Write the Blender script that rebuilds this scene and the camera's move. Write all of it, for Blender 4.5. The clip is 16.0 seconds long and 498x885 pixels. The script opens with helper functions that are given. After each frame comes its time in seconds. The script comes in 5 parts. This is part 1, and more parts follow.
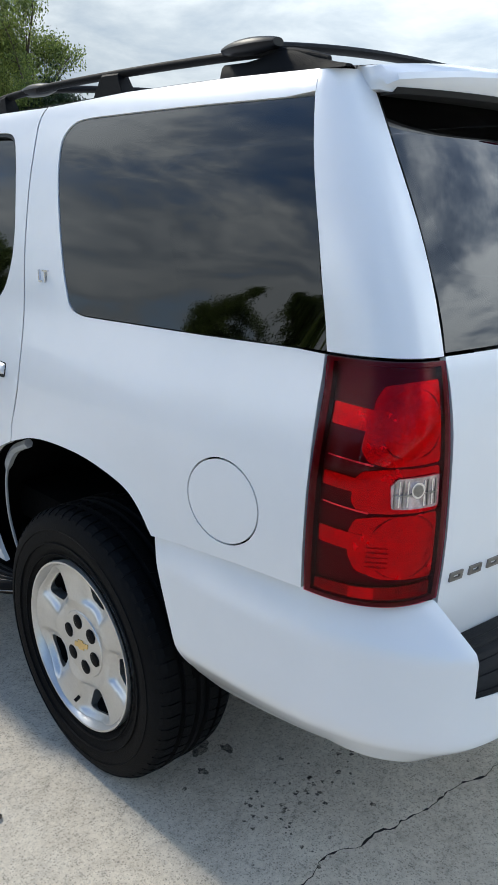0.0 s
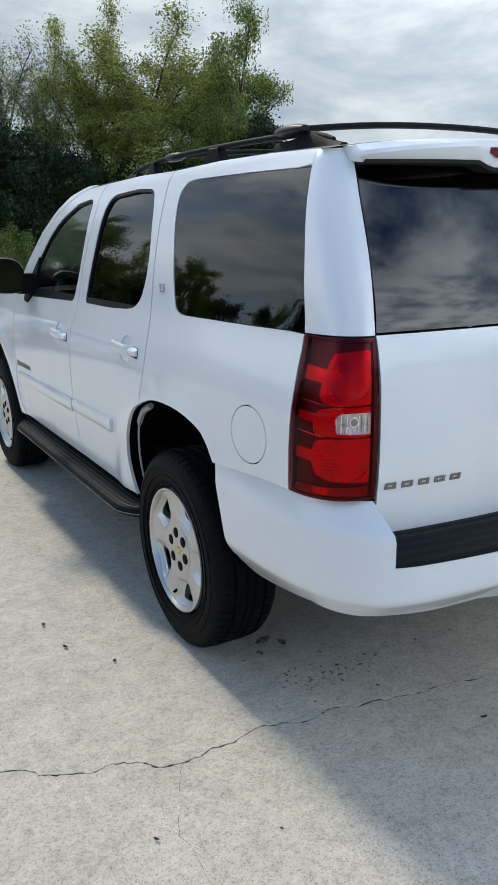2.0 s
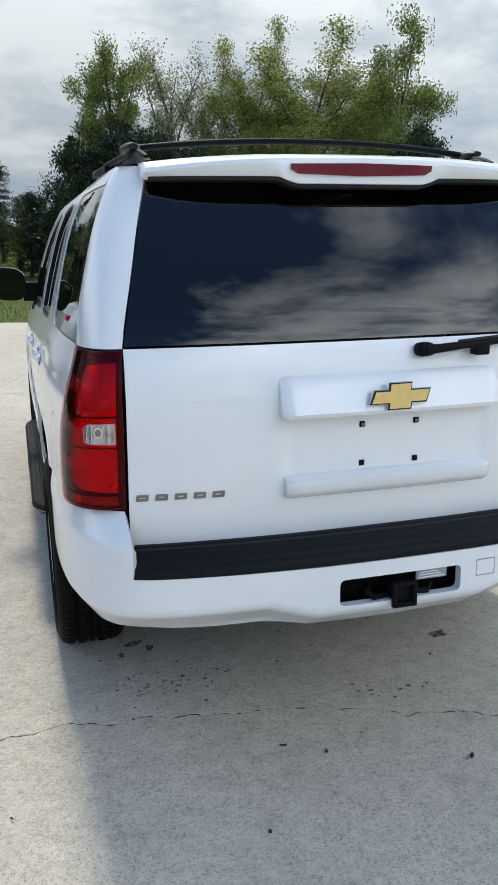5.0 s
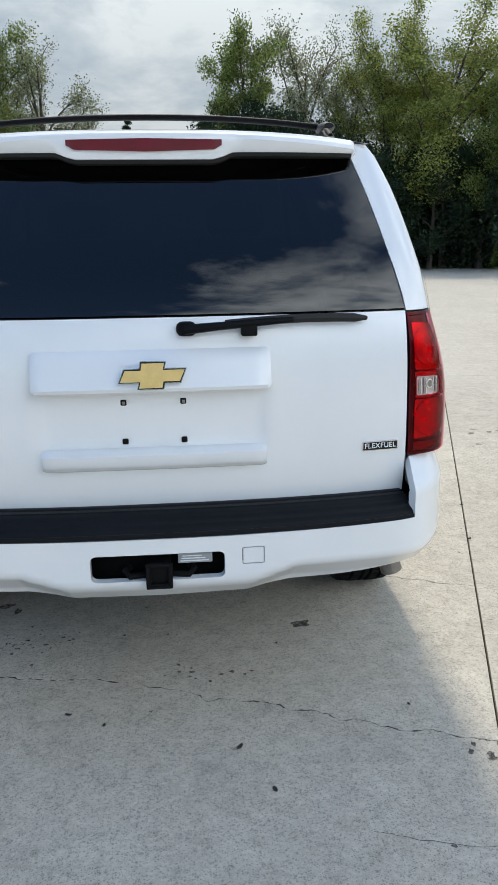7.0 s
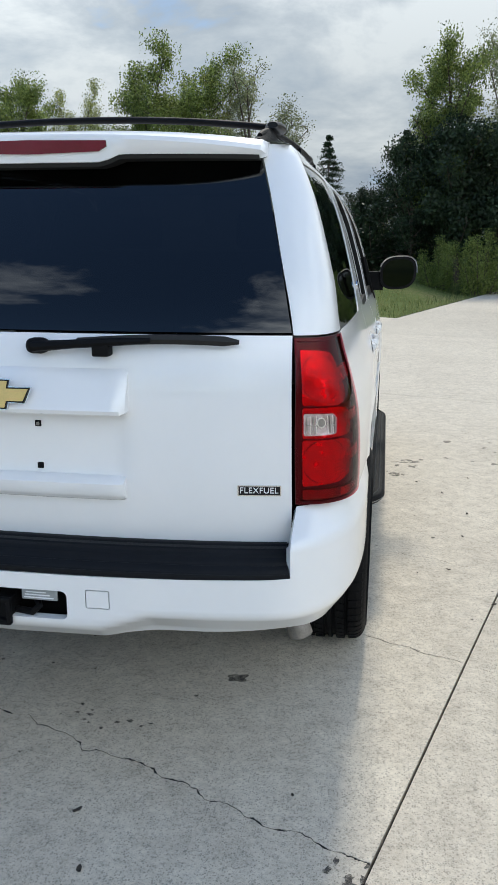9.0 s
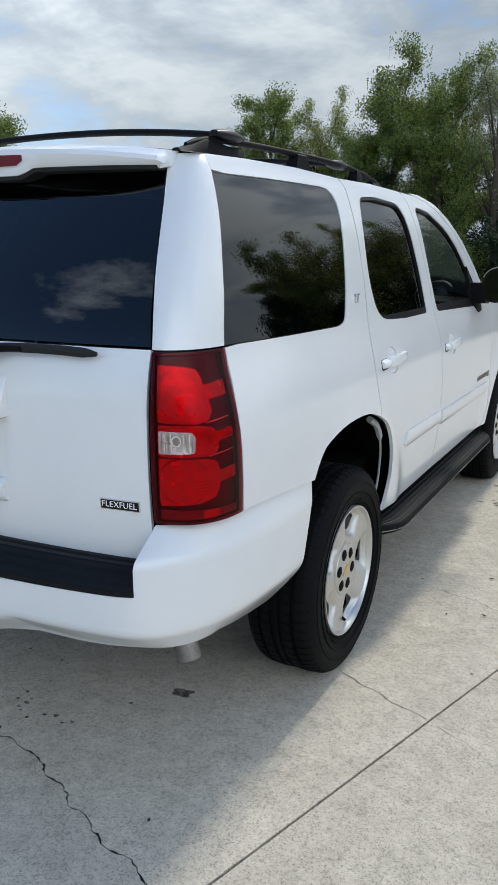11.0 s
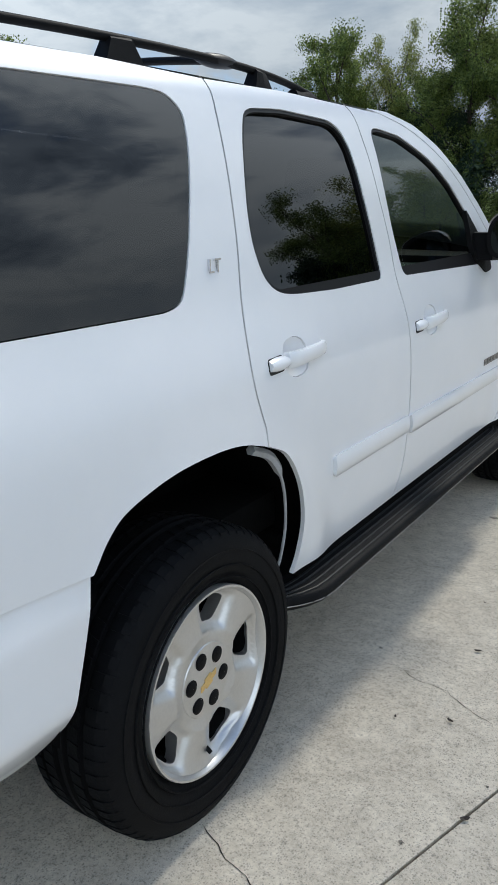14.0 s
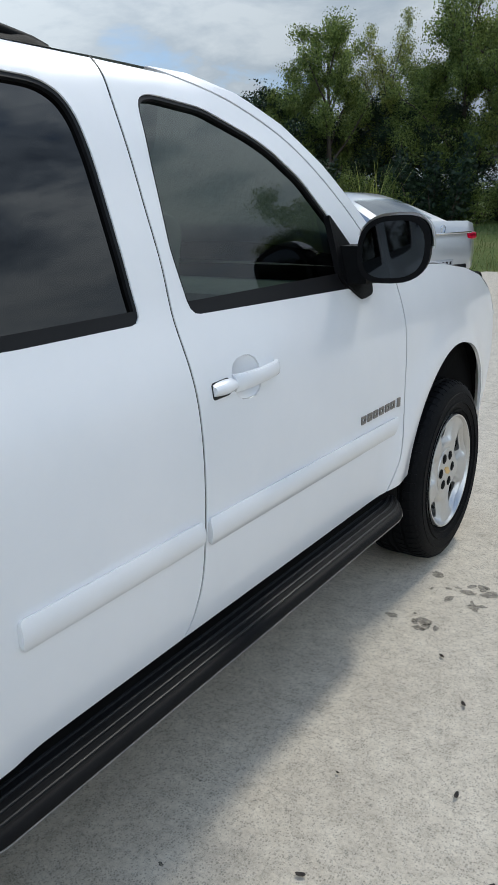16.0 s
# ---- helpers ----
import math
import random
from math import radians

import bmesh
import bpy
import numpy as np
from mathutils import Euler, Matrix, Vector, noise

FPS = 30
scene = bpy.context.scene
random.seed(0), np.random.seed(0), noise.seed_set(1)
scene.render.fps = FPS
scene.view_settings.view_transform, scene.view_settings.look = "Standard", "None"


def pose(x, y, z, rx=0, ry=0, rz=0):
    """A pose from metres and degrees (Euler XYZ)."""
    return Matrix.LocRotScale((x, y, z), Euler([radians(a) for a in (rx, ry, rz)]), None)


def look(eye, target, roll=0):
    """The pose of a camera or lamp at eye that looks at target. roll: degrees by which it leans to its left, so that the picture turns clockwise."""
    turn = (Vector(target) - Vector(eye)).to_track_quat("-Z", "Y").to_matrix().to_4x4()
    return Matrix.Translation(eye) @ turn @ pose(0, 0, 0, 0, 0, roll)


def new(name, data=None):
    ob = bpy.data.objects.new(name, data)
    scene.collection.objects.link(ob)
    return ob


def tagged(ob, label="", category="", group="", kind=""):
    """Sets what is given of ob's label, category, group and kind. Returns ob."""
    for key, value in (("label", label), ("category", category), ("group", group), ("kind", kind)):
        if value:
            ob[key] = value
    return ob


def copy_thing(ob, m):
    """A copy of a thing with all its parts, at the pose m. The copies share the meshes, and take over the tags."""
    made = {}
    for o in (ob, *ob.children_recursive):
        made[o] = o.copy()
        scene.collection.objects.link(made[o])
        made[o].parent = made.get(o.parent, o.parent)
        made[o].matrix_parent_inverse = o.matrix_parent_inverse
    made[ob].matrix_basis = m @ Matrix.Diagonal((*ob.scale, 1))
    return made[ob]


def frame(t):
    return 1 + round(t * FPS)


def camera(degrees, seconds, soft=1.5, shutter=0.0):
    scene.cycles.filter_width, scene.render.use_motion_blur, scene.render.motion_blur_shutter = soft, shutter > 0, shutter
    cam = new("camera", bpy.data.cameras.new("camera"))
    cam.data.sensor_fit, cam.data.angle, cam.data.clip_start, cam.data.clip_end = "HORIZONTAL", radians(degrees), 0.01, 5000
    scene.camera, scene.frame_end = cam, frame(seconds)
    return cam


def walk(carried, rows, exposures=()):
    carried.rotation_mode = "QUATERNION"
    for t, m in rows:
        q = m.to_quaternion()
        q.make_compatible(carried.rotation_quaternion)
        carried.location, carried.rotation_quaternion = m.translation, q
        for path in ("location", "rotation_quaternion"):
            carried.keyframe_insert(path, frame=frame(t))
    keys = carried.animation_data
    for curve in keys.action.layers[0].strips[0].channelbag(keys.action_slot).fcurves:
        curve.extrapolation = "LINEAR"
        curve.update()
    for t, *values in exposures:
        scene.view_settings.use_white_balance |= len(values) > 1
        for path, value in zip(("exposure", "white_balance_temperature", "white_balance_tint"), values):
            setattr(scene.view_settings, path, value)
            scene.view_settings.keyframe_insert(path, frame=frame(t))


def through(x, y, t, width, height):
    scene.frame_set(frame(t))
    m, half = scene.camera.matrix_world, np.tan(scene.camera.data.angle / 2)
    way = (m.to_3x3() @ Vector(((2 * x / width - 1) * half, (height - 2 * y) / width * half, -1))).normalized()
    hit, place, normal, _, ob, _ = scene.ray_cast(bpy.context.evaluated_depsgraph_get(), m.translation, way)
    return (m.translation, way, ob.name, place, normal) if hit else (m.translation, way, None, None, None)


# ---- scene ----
cam = camera(34.9, 16.0)
METRES, EYE, TILT, LEAN, TURN = 8.167, 1.578, 0.0, 0.0, -43.6
ROWS = [
    (0.0, 0.0, 0.0, 0.0, -0.01, -16.52, 0.05),
    (0.5, 0.0148, -0.0317, 0.0007, 4.9, -16.08, 0.22),
    (1.0, 0.0408, -0.0536, 0.0, 8.94, -15.55, 0.61),
    (1.5, 0.0581, -0.0738, 0.0018, 12.08, -15.04, 1.0),
    (2.0, 0.0688, -0.0953, 0.0027, 14.5, -14.79, 1.33),
    (2.5, 0.0838, -0.1097, 0.0042, 16.55, -14.43, 1.33),
    (3.0, 0.1118, -0.115, 0.003, 18.31, -14.08, 1.26),
    (5.5, 0.2372, -0.0299, 0.001, 30.04, -14.01, 0.72),
    (6.0, 0.2723, -0.0121, -0.0001, 32.93, -14.6, 0.8),
    (6.5, 0.2935, 0.0105, -0.0018, 35.52, -15.01, 0.8),
    (7.0, 0.3223, 0.0291, -0.0011, 38.12, -15.04, 0.7),
    (7.5, 0.3426, 0.0498, -0.0024, 41.03, -14.92, 0.62),
    (8.0, 0.3508, 0.0794, -0.0014, 44.54, -14.61, 0.48),
    (8.5, 0.37, 0.1087, -0.0014, 48.66, -14.2, 0.19),
    (9.0, 0.3789, 0.1387, -0.0034, 53.27, -13.89, -0.17),
    (9.5, 0.3824, 0.1745, -0.0028, 58.16, -13.63, -0.51),
    (12.0, 0.426, 0.2902, 0.0003, 76.73, -14.3, 0.12),
    (12.5, 0.4024, 0.3138, 0.0001, 77.95, -14.72, 0.63),
    (13.0, 0.3778, 0.3422, -0.0012, 78.21, -15.38, 1.16),
    (13.5, 0.3515, 0.3589, -0.0027, 77.72, -16.11, 1.4),
    (14.0, 0.326, 0.3748, -0.0045, 76.81, -16.76, 1.32),
    (14.5, 0.3052, 0.4078, -0.003, 76.0, -17.08, 1.29),
    (15.0, 0.2816, 0.4318, -0.0031, 75.8, -17.18, 1.22),
    (15.5, 0.2523, 0.4542, -0.004, 76.28, -17.17, 1.04),
    (16.0, 0.229, 0.4845, -0.0036, 77.1, -17.15, 1.11),
]
walk(cam, [(t, pose(-2.001, -1.80, EYE, TILT, LEAN, TURN) @ pose(METRES * x, METRES * y, METRES * z, 90 + pitch, roll, yaw)) for t, x, y, z, yaw, pitch, roll in ROWS], exposures=[(0.0, 0.64, 6150, 5), (3.0, 0.50, 6150, 5), (5.5, 0.66, 6300, 5), (8.5, 0.63, 6260, 5), (10.5, 0.44, 6150, 5), (12.5, 0.24, 5940, 5), (16.0, 0.20, 5940, 5)])

from mathutils.geometry import delaunay_2d_cdt
# ---- light ----
SUN_EL = 50.0
sun = new("sun", bpy.data.lights.new("sun", "SUN"))
sun.data.energy, sun.data.angle, sun.data.color = 1.75, radians(9.0), (1.0, 0.89, 0.76)
sun.matrix_world = look((0, 0, 0), (0, -math.cos(radians(SUN_EL)), -math.sin(radians(SUN_EL))))


class Graph:
    """A node tree with short hands to add and join nodes."""

    def __init__(self, tree):
        self.tree = tree
        tree.nodes.clear()

    def node(self, kind, operation="", **links):
        n = self.tree.nodes.new(kind)
        if operation:
            n.operation = operation
        for key, value in links.items():
            sock = n.inputs[int(key[1:])] if key[0] == "i" and key[1:].isdigit() else n.inputs[key.replace("_", " ")]
            if isinstance(value, bpy.types.NodeSocket):
                self.tree.links.new(value, sock)
            else:
                sock.default_value = value
        return n

    def ramp(self, fac, stops):
        n = self.node("ShaderNodeValToRGB", i0=fac)
        while len(n.color_ramp.elements) < len(stops):
            n.color_ramp.elements.new(0.5)
        for e, (p, c) in zip(n.color_ramp.elements, stops):
            e.position, e.color = p, (*c, 1) if len(c) == 3 else c
        return n.outputs["Color"]

    def noise(self, vec, scale, detail=4.0, rough=0.55, distort=0.0):
        n = self.node("ShaderNodeTexNoise", Scale=scale, Detail=detail, Roughness=rough, Distortion=distort)
        if vec is not None:
            self.tree.links.new(vec, n.inputs["Vector"])
        return n.outputs["Fac"]

    def math(self, op, a, b=0.0):
        return self.node("ShaderNodeMath", op, i0=a, i1=b).outputs[0]

    def mix(self, fac, a, b, blend="MIX"):
        n = self.node("ShaderNodeMix")
        n.data_type, n.blend_type = "RGBA", blend
        for i, v in ((0, fac), (6, a), (7, b)):
            if isinstance(v, bpy.types.NodeSocket):
                self.tree.links.new(v, n.inputs[i])
            else:
                n.inputs[i].default_value = v if not isinstance(v, tuple) or len(v) == 4 else (*v, 1)
        return n.outputs[2]


world = bpy.data.worlds.new("sky")
world.use_nodes = True
scene.world = world
g = Graph(world.node_tree)
sky = g.node("ShaderNodeTexSky")
sky.air_density, sky.dust_density, sky.ozone_density = 0.9, 0.0, 4.0
sky.sky_type, sky.sun_disc, sky.sun_elevation, sky.sun_rotation = "NISHITA", False, radians(SUN_EL), 0.0
way = g.node("ShaderNodeTexCoord").outputs["Generated"]
split = g.node("ShaderNodeSeparateXYZ", i0=way)
lift = g.math("ADD", g.math("MAXIMUM", split.outputs[2], 0.0), 0.24)
flat = g.node("ShaderNodeCombineXYZ", i0=g.math("DIVIDE", split.outputs[0], lift), i1=g.math("DIVIDE", split.outputs[1], lift), i2=0.3).outputs[0]
big = g.noise(flat, 0.62, 6.0, 0.58, 0.25)
small = g.noise(flat, 2.3, 7.0, 0.60, 0.2)
cover = g.math("ADD", g.math("MULTIPLY", big, 0.65), g.math("MULTIPLY", small, 0.35))
# the cloud deck is closed towards the sun and the horizon and breaks up overhead and behind
cover = g.math("ADD", cover, g.math("MULTIPLY", split.outputs[1], 0.098))
cover = g.math("ADD", cover, g.math("MULTIPLY", split.outputs[0], 0.07))
cover = g.math("SUBTRACT", cover, g.math("MULTIPLY", g.math("SUBTRACT", split.outputs[2], 0.5), 0.20))
thick = g.ramp(cover, [(0.42, (0, 0, 0)), (0.58, (1, 1, 1))])
mottle = g.math("ADD", g.math("MULTIPLY", small, 0.6), g.math("MULTIPLY", big, 0.4))
# broken, shaded clouds overhead; a thin bright veil towards the horizon
broken = g.ramp(mottle, [(0.41, (0.16, 0.20, 0.28)), (0.50, (0.50, 0.56, 0.66)), (0.57, (1.05, 1.08, 1.12))])
veil = g.ramp(mottle, [(0.37, (0.50, 0.58, 0.69)), (0.48, (0.73, 0.78, 0.84)), (0.57, (0.96, 0.985, 1.01))])
tone = g.mix(g.ramp(split.outputs[2], [(0.20, (1, 1, 1)), (0.42, (0, 0, 0))]), broken, veil)
clear = g.node("ShaderNodeBackground", Color=sky.outputs[0], Strength=0.14)
# an overcast sky is brighter overhead than at the horizon, and its clouds are lit on the side away from the sun
glow = g.math("ADD", 0.74, g.math("MULTIPLY", g.math("MAXIMUM", split.outputs[2], 0.0), 1.2))
glow = g.math("MULTIPLY", glow, g.math("SUBTRACT", 1.10, g.math("MULTIPLY", split.outputs[1], 0.60)))
cloud = g.node("ShaderNodeBackground", Color=tone, Strength=glow)
mixed = g.node("ShaderNodeMixShader", i0=thick, i1=clear.outputs[0], i2=cloud.outputs[0])
g.node("ShaderNodeOutputWorld", Surface=mixed.outputs[0])

# ---- materials ----


def material(name):
    m = bpy.data.materials.new(name)
    m.use_nodes = True
    return m, Graph(m.node_tree)


def simple(name, color, rough=0.5, metal=0.0, coat=0.0, spread=0.12, scale=8.0, bump=0.0, bump_scale=60.0, rough_spread=0.1, specular=0.5, emit=None):
    """A surface with mottling at two scales, uneven gloss and fine relief."""
    m, g = material(name)
    co = g.node("ShaderNodeTexCoord").outputs["Object"]
    a, b = g.noise(co, scale, 5), g.noise(co, scale * 9, 3)
    f = g.math("ADD", g.math("MULTIPLY", a, 0.6), g.math("MULTIPLY", b, 0.4))
    lo, hi = tuple(c * (1 - spread) for c in color), tuple(min(1, c * (1 + spread)) for c in color)
    col = g.ramp(f, [(0.3, lo), (0.7, hi)])
    r = g.math("ADD", rough - rough_spread / 2, g.math("MULTIPLY", a, rough_spread))
    p = g.node("ShaderNodeBsdfPrincipled", Base_Color=col, Roughness=r, Metallic=metal, Coat_Weight=coat, Coat_Roughness=0.04, Specular_IOR_Level=specular)
    if bump:
        n = g.node("ShaderNodeBump", Strength=bump, Distance=0.004, Height=g.noise(co, bump_scale, 4))
        g.tree.links.new(n.outputs[0], p.inputs["Normal"])
    g.node("ShaderNodeOutputMaterial", Surface=p.outputs[0])
    return m


def glass(name, tint, ior=1.5, rough=0.0):
    """A thin tinted pane: what is behind it shows through the tint, and it mirrors by its angle."""
    m, g = material(name)
    fres = g.node("ShaderNodeFresnel", IOR=ior)
    clear = g.node("ShaderNodeBsdfTransparent", Color=(*tint, 1))
    gloss = g.node("ShaderNodeBsdfGlossy", Color=(1, 1, 1, 1), Roughness=rough)
    mx = g.node("ShaderNodeMixShader", i0=fres.outputs[0], i1=clear.outputs[0], i2=gloss.outputs[0])
    g.node("ShaderNodeOutputMaterial", Surface=mx.outputs[0])
    return m


def paint_white():
    m, g = material("white_paint")
    co = g.node("ShaderNodeTexCoord").outputs["Object"]
    dust = g.noise(co, 2.3, 6, 0.6)
    flake = g.noise(co, 900, 1)
    col = g.ramp(dust, [(0.35, (0.755, 0.765, 0.78)), (0.65, (0.80, 0.80, 0.81))])
    r = g.math("ADD", 0.26, g.math("MULTIPLY", dust, 0.12))
    p = g.node("ShaderNodeBsdfPrincipled", Base_Color=col, Roughness=r, Coat_Weight=0.9, Coat_Roughness=0.06)
    n = g.node("ShaderNodeBump", Strength=0.02, Distance=0.001, Height=flake)
    g.tree.links.new(n.outputs[0], p.inputs["Normal"])
    g.node("ShaderNodeOutputMaterial", Surface=p.outputs[0])
    return m


def concrete():
    """Broom-worn concrete: pale paste, dark aggregate showing through, stains and traffic film."""
    m, g = material("concrete")
    co = g.node("ShaderNodeNewGeometry").outputs["Position"]
    large = g.noise(co, 0.45, 5, 0.6)
    mid = g.noise(co, 3.5, 6, 0.65)
    blot = g.noise(co, 9.0, 5, 0.7, 0.4)
    grit = g.noise(co, 95.0, 6, 0.8, 1.2)
    fine = g.noise(co, 260.0, 4, 0.7, 0.8)
    base = g.ramp(g.math("ADD", g.math("MULTIPLY", large, 0.5), g.math("MULTIPLY", mid, 0.5)), [(0.34, (0.37, 0.32, 0.25)), (0.50, (0.51, 0.452, 0.36)), (0.66, (0.62, 0.56, 0.45))])
    base = g.mix(g.ramp(blot, [(0.55, (0, 0, 0)), (0.75, (0.35, 0.35, 0.35))]), base, (0.33, 0.315, 0.29))
    base = g.mix(g.ramp(grit, [(0.53, (0, 0, 0)), (0.61, (0.9, 0.9, 0.9))]), base, (0.14, 0.13, 0.115))
    base = g.mix(g.ramp(fine, [(0.36, (0.55, 0.55, 0.55)), (0.46, (0, 0, 0))]), base, (0.66, 0.62, 0.54))
    for size, keep, far in ((150.0, 0.56, 0.34), (78.0, 0.88, 0.24)):
        cell = g.node("ShaderNodeTexVoronoi", Vector=co, Scale=size, Randomness=1.0)
        lone = g.math("GREATER_THAN", g.node("ShaderNodeSeparateColor", i0=cell.outputs["Color"]).outputs[0], keep)
        near = g.ramp(g.math("ADD", cell.outputs["Distance"], g.math("MULTIPLY", fine, 0.15)), [(far - 0.02, (1.0, 1.0, 1.0)), (far + 0.2, (0, 0, 0))])
        base = g.mix(g.math("MULTIPLY", near, lone), base, (0.14, 0.128, 0.11))
    patch = g.math("ADD", g.math("MULTIPLY", g.noise(co, 60.0, 8, 0.80, 0.3), 0.6), g.math("MULTIPLY", g.noise(co, 14.0, 7, 0.75, 0.3), 0.4))
    base = g.mix(0.46, base, g.ramp(patch, [(0.38, (0.22, 0.195, 0.155)), (0.5, (0.51, 0.455, 0.365)), (0.64, (0.75, 0.69, 0.57))]))
    rnd = g.node("ShaderNodeObjectInfo").outputs["Random"]
    shade = g.math("ADD", 1.02, g.math("MULTIPLY", rnd, 0.10))
    base = g.node("ShaderNodeVectorMath", "SCALE", i0=base, Scale=shade).outputs[0]
    p = g.node("ShaderNodeBsdfPrincipled", Base_Color=base, Roughness=0.86, Specular_IOR_Level=0.3)
    h = g.math("ADD", g.math("MULTIPLY", grit, 0.7), g.math("MULTIPLY", mid, 0.5))
    n = g.node("ShaderNodeBump", Strength=0.42, Distance=0.004, Height=h)
    g.tree.links.new(n.outputs[0], p.inputs["Normal"])
    g.node("ShaderNodeOutputMaterial", Surface=p.outputs[0])
    return m


def stain(name, color, cover):
    """A stain soaked into the concrete, broken up so that the slab shows through it."""
    m, g = material(name)
    co = g.node("ShaderNodeNewGeometry").outputs["Position"]
    coarse, fine = g.noise(co, 55.0, 5, 0.7, 0.5), g.noise(co, 240.0, 3, 0.7)
    f = g.math("ADD", g.math("MULTIPLY", coarse, 0.65), g.math("MULTIPLY", fine, 0.35))
    f = g.ramp(f, [(0.36, (0.15, 0.15, 0.15)), (0.56, (cover, cover, cover))])
    p = g.node("ShaderNodeBsdfPrincipled", Base_Color=(*color, 1), Roughness=0.75, Specular_IOR_Level=0.25)
    t = g.node("ShaderNodeBsdfTransparent", Color=(1, 1, 1, 1))
    mx = g.node("ShaderNodeMixShader", i0=f, i1=t.outputs[0], i2=p.outputs[0])
    g.node("ShaderNodeOutputMaterial", Surface=mx.outputs[0])
    return m


def leafy(name, dark, light, through=0.35):
    """Leaves: each one of its own green, some light passing through."""
    m, g = material(name)
    rnd = g.node("ShaderNodeNewGeometry").outputs["Random Per Island"]
    co = g.node("ShaderNodeTexCoord").outputs["Object"]
    f = g.math("ADD", g.math("MULTIPLY", rnd, 0.55), g.math("MULTIPLY", g.noise(co, 0.7, 3), 0.45))
    col = g.ramp(f, [(0.2, dark), (0.75, light)])
    d = g.node("ShaderNodeBsdfPrincipled", Base_Color=col, Roughness=0.55, Specular_IOR_Level=0.35)
    t = g.node("ShaderNodeBsdfTranslucent", Color=col)
    mx = g.node("ShaderNodeMixShader", i0=through, i1=d.outputs[0], i2=t.outputs[0])
    g.node("ShaderNodeOutputMaterial", Surface=mx.outputs[0])
    return m


def turf():
    m, g = material("turf")
    co = g.node("ShaderNodeNewGeometry").outputs["Position"]
    a, b = g.noise(co, 0.25, 5, 0.6), g.noise(co, 7.0, 5, 0.7)
    col = g.ramp(g.math("ADD", g.math("MULTIPLY", a, 0.55), g.math("MULTIPLY", b, 0.45)), [(0.3, (0.05, 0.075, 0.02)), (0.5, (0.10, 0.13, 0.035)), (0.68, (0.22, 0.19, 0.09))])
    p = g.node("ShaderNodeBsdfPrincipled", Base_Color=col, Roughness=0.95, Specular_IOR_Level=0.1)
    n = g.node("ShaderNodeBump", Strength=0.9, Distance=0.05, Height=b)
    g.tree.links.new(n.outputs[0], p.inputs["Normal"])
    g.node("ShaderNodeOutputMaterial", Surface=p.outputs[0])
    return m


WHITE = paint_white()
BLACK = simple("black_plastic", (0.005, 0.005, 0.0055), 0.58, spread=0.25, bump=0.25, bump_scale=400, specular=0.11)
PAD = simple("ribbed_black_plastic", (0.007, 0.008, 0.010), 0.5, spread=0.3, scale=5, bump=0.3, bump_scale=300, specular=0.13)
BOARD = simple("ribbed_step_plastic", (0.005, 0.0055, 0.0065), 0.42, spread=0.3, scale=5, bump=0.1, bump_scale=300, specular=0.24)
TRIM = simple("black_trim", (0.008, 0.008, 0.009), 0.4, spread=0.2, specular=0.2)
SEAL = simple("rubber_seal", (0.008, 0.008, 0.008), 0.7, spread=0.2)
# underbody black, also used as painted shade behind the wheel spokes
DARK = simple("dark_underbody_and_shade", (0.004, 0.004, 0.004), 0.9, spread=0.4, bump=0.4, specular=0.04)
RUBBER = simple("tyre_rubber", (0.0045, 0.0048, 0.0056), 0.62, spread=0.4, scale=6, bump=0.3, bump_scale=180, specular=0.09)
ALLOY = simple("silver_alloy", (0.60, 0.59, 0.57), 0.34, metal=0.75, spread=0.08, scale=14, rough_spread=0.15)
CHROME = simple("chrome", (0.72, 0.73, 0.75), 0.12, metal=1.0, spread=0.05)
STEEL = simple("dull_steel", (0.24, 0.225, 0.21), 0.42, metal=0.9, spread=0.3, scale=20)
GOLD = simple("gold_emblem", (0.72, 0.50, 0.19), 0.32, metal=0.55, spread=0.12, scale=30)
CLOTH = simple("grey_upholstery", (0.16, 0.155, 0.145), 0.85, spread=0.2, bump=0.4)
GREYBAR = simple("grey_print", (0.34, 0.35, 0.36), 0.6, spread=0.2)
PALE = simple("white_print", (0.78, 0.79, 0.80), 0.5, spread=0.05)
LAMP_DARK = simple("maroon_lamp_housing", (0.030, 0.0012, 0.005), 0.3, spread=0.3, scale=12)
LAMP_RED = simple("red_reflector", (0.52, 0.001, 0.034), 0.26, metal=0.9, spread=0.35, scale=26, bump=0.5, bump_scale=48, specular=0.1)
LAMP_MID = simple("deep_red_reflector", (0.19, 0.001, 0.014), 0.24, metal=0.9, spread=0.55, scale=30, bump=0.9, bump_scale=55, specular=0.1)
LAMP_CLEAR = simple("silver_reflector", (0.50, 0.42, 0.42), 0.2, metal=0.7, spread=0.5, scale=45, bump=0.8, bump_scale=90)
BRAKE_RED = simple("brake_lamp_red", (0.13, 0.002, 0.020), 0.2, coat=0.6, spread=0.15, scale=14)
PRIVACY = glass("privacy_glass", (0.008, 0.009, 0.011), 1.62)
FRONT_GLASS = glass("green_tinted_glass", (0.44, 0.54, 0.50), 1.62)
# tint kept pale over the silver cabin: bright sky reflection put into the colour
SCREEN = glass("sky_toned_screen_glass", (0.78, 0.84, 0.82), 1.7)
LENS = glass("red_lens", (0.94, 0.14, 0.22), 1.22, 0.0)
SILVER = simple("silver_paint", (0.46, 0.47, 0.48), 0.3, metal=0.45, coat=0.8, spread=0.05)
MIRROR = simple("mirror_glass", (0.038, 0.042, 0.048), 0.03, metal=1.0, spread=0.02, rough_spread=0.0)
CONCRETE = concrete()
SOIL = simple("joint_soil", (0.012, 0.010, 0.008), 0.95, spread=0.4, scale=15)
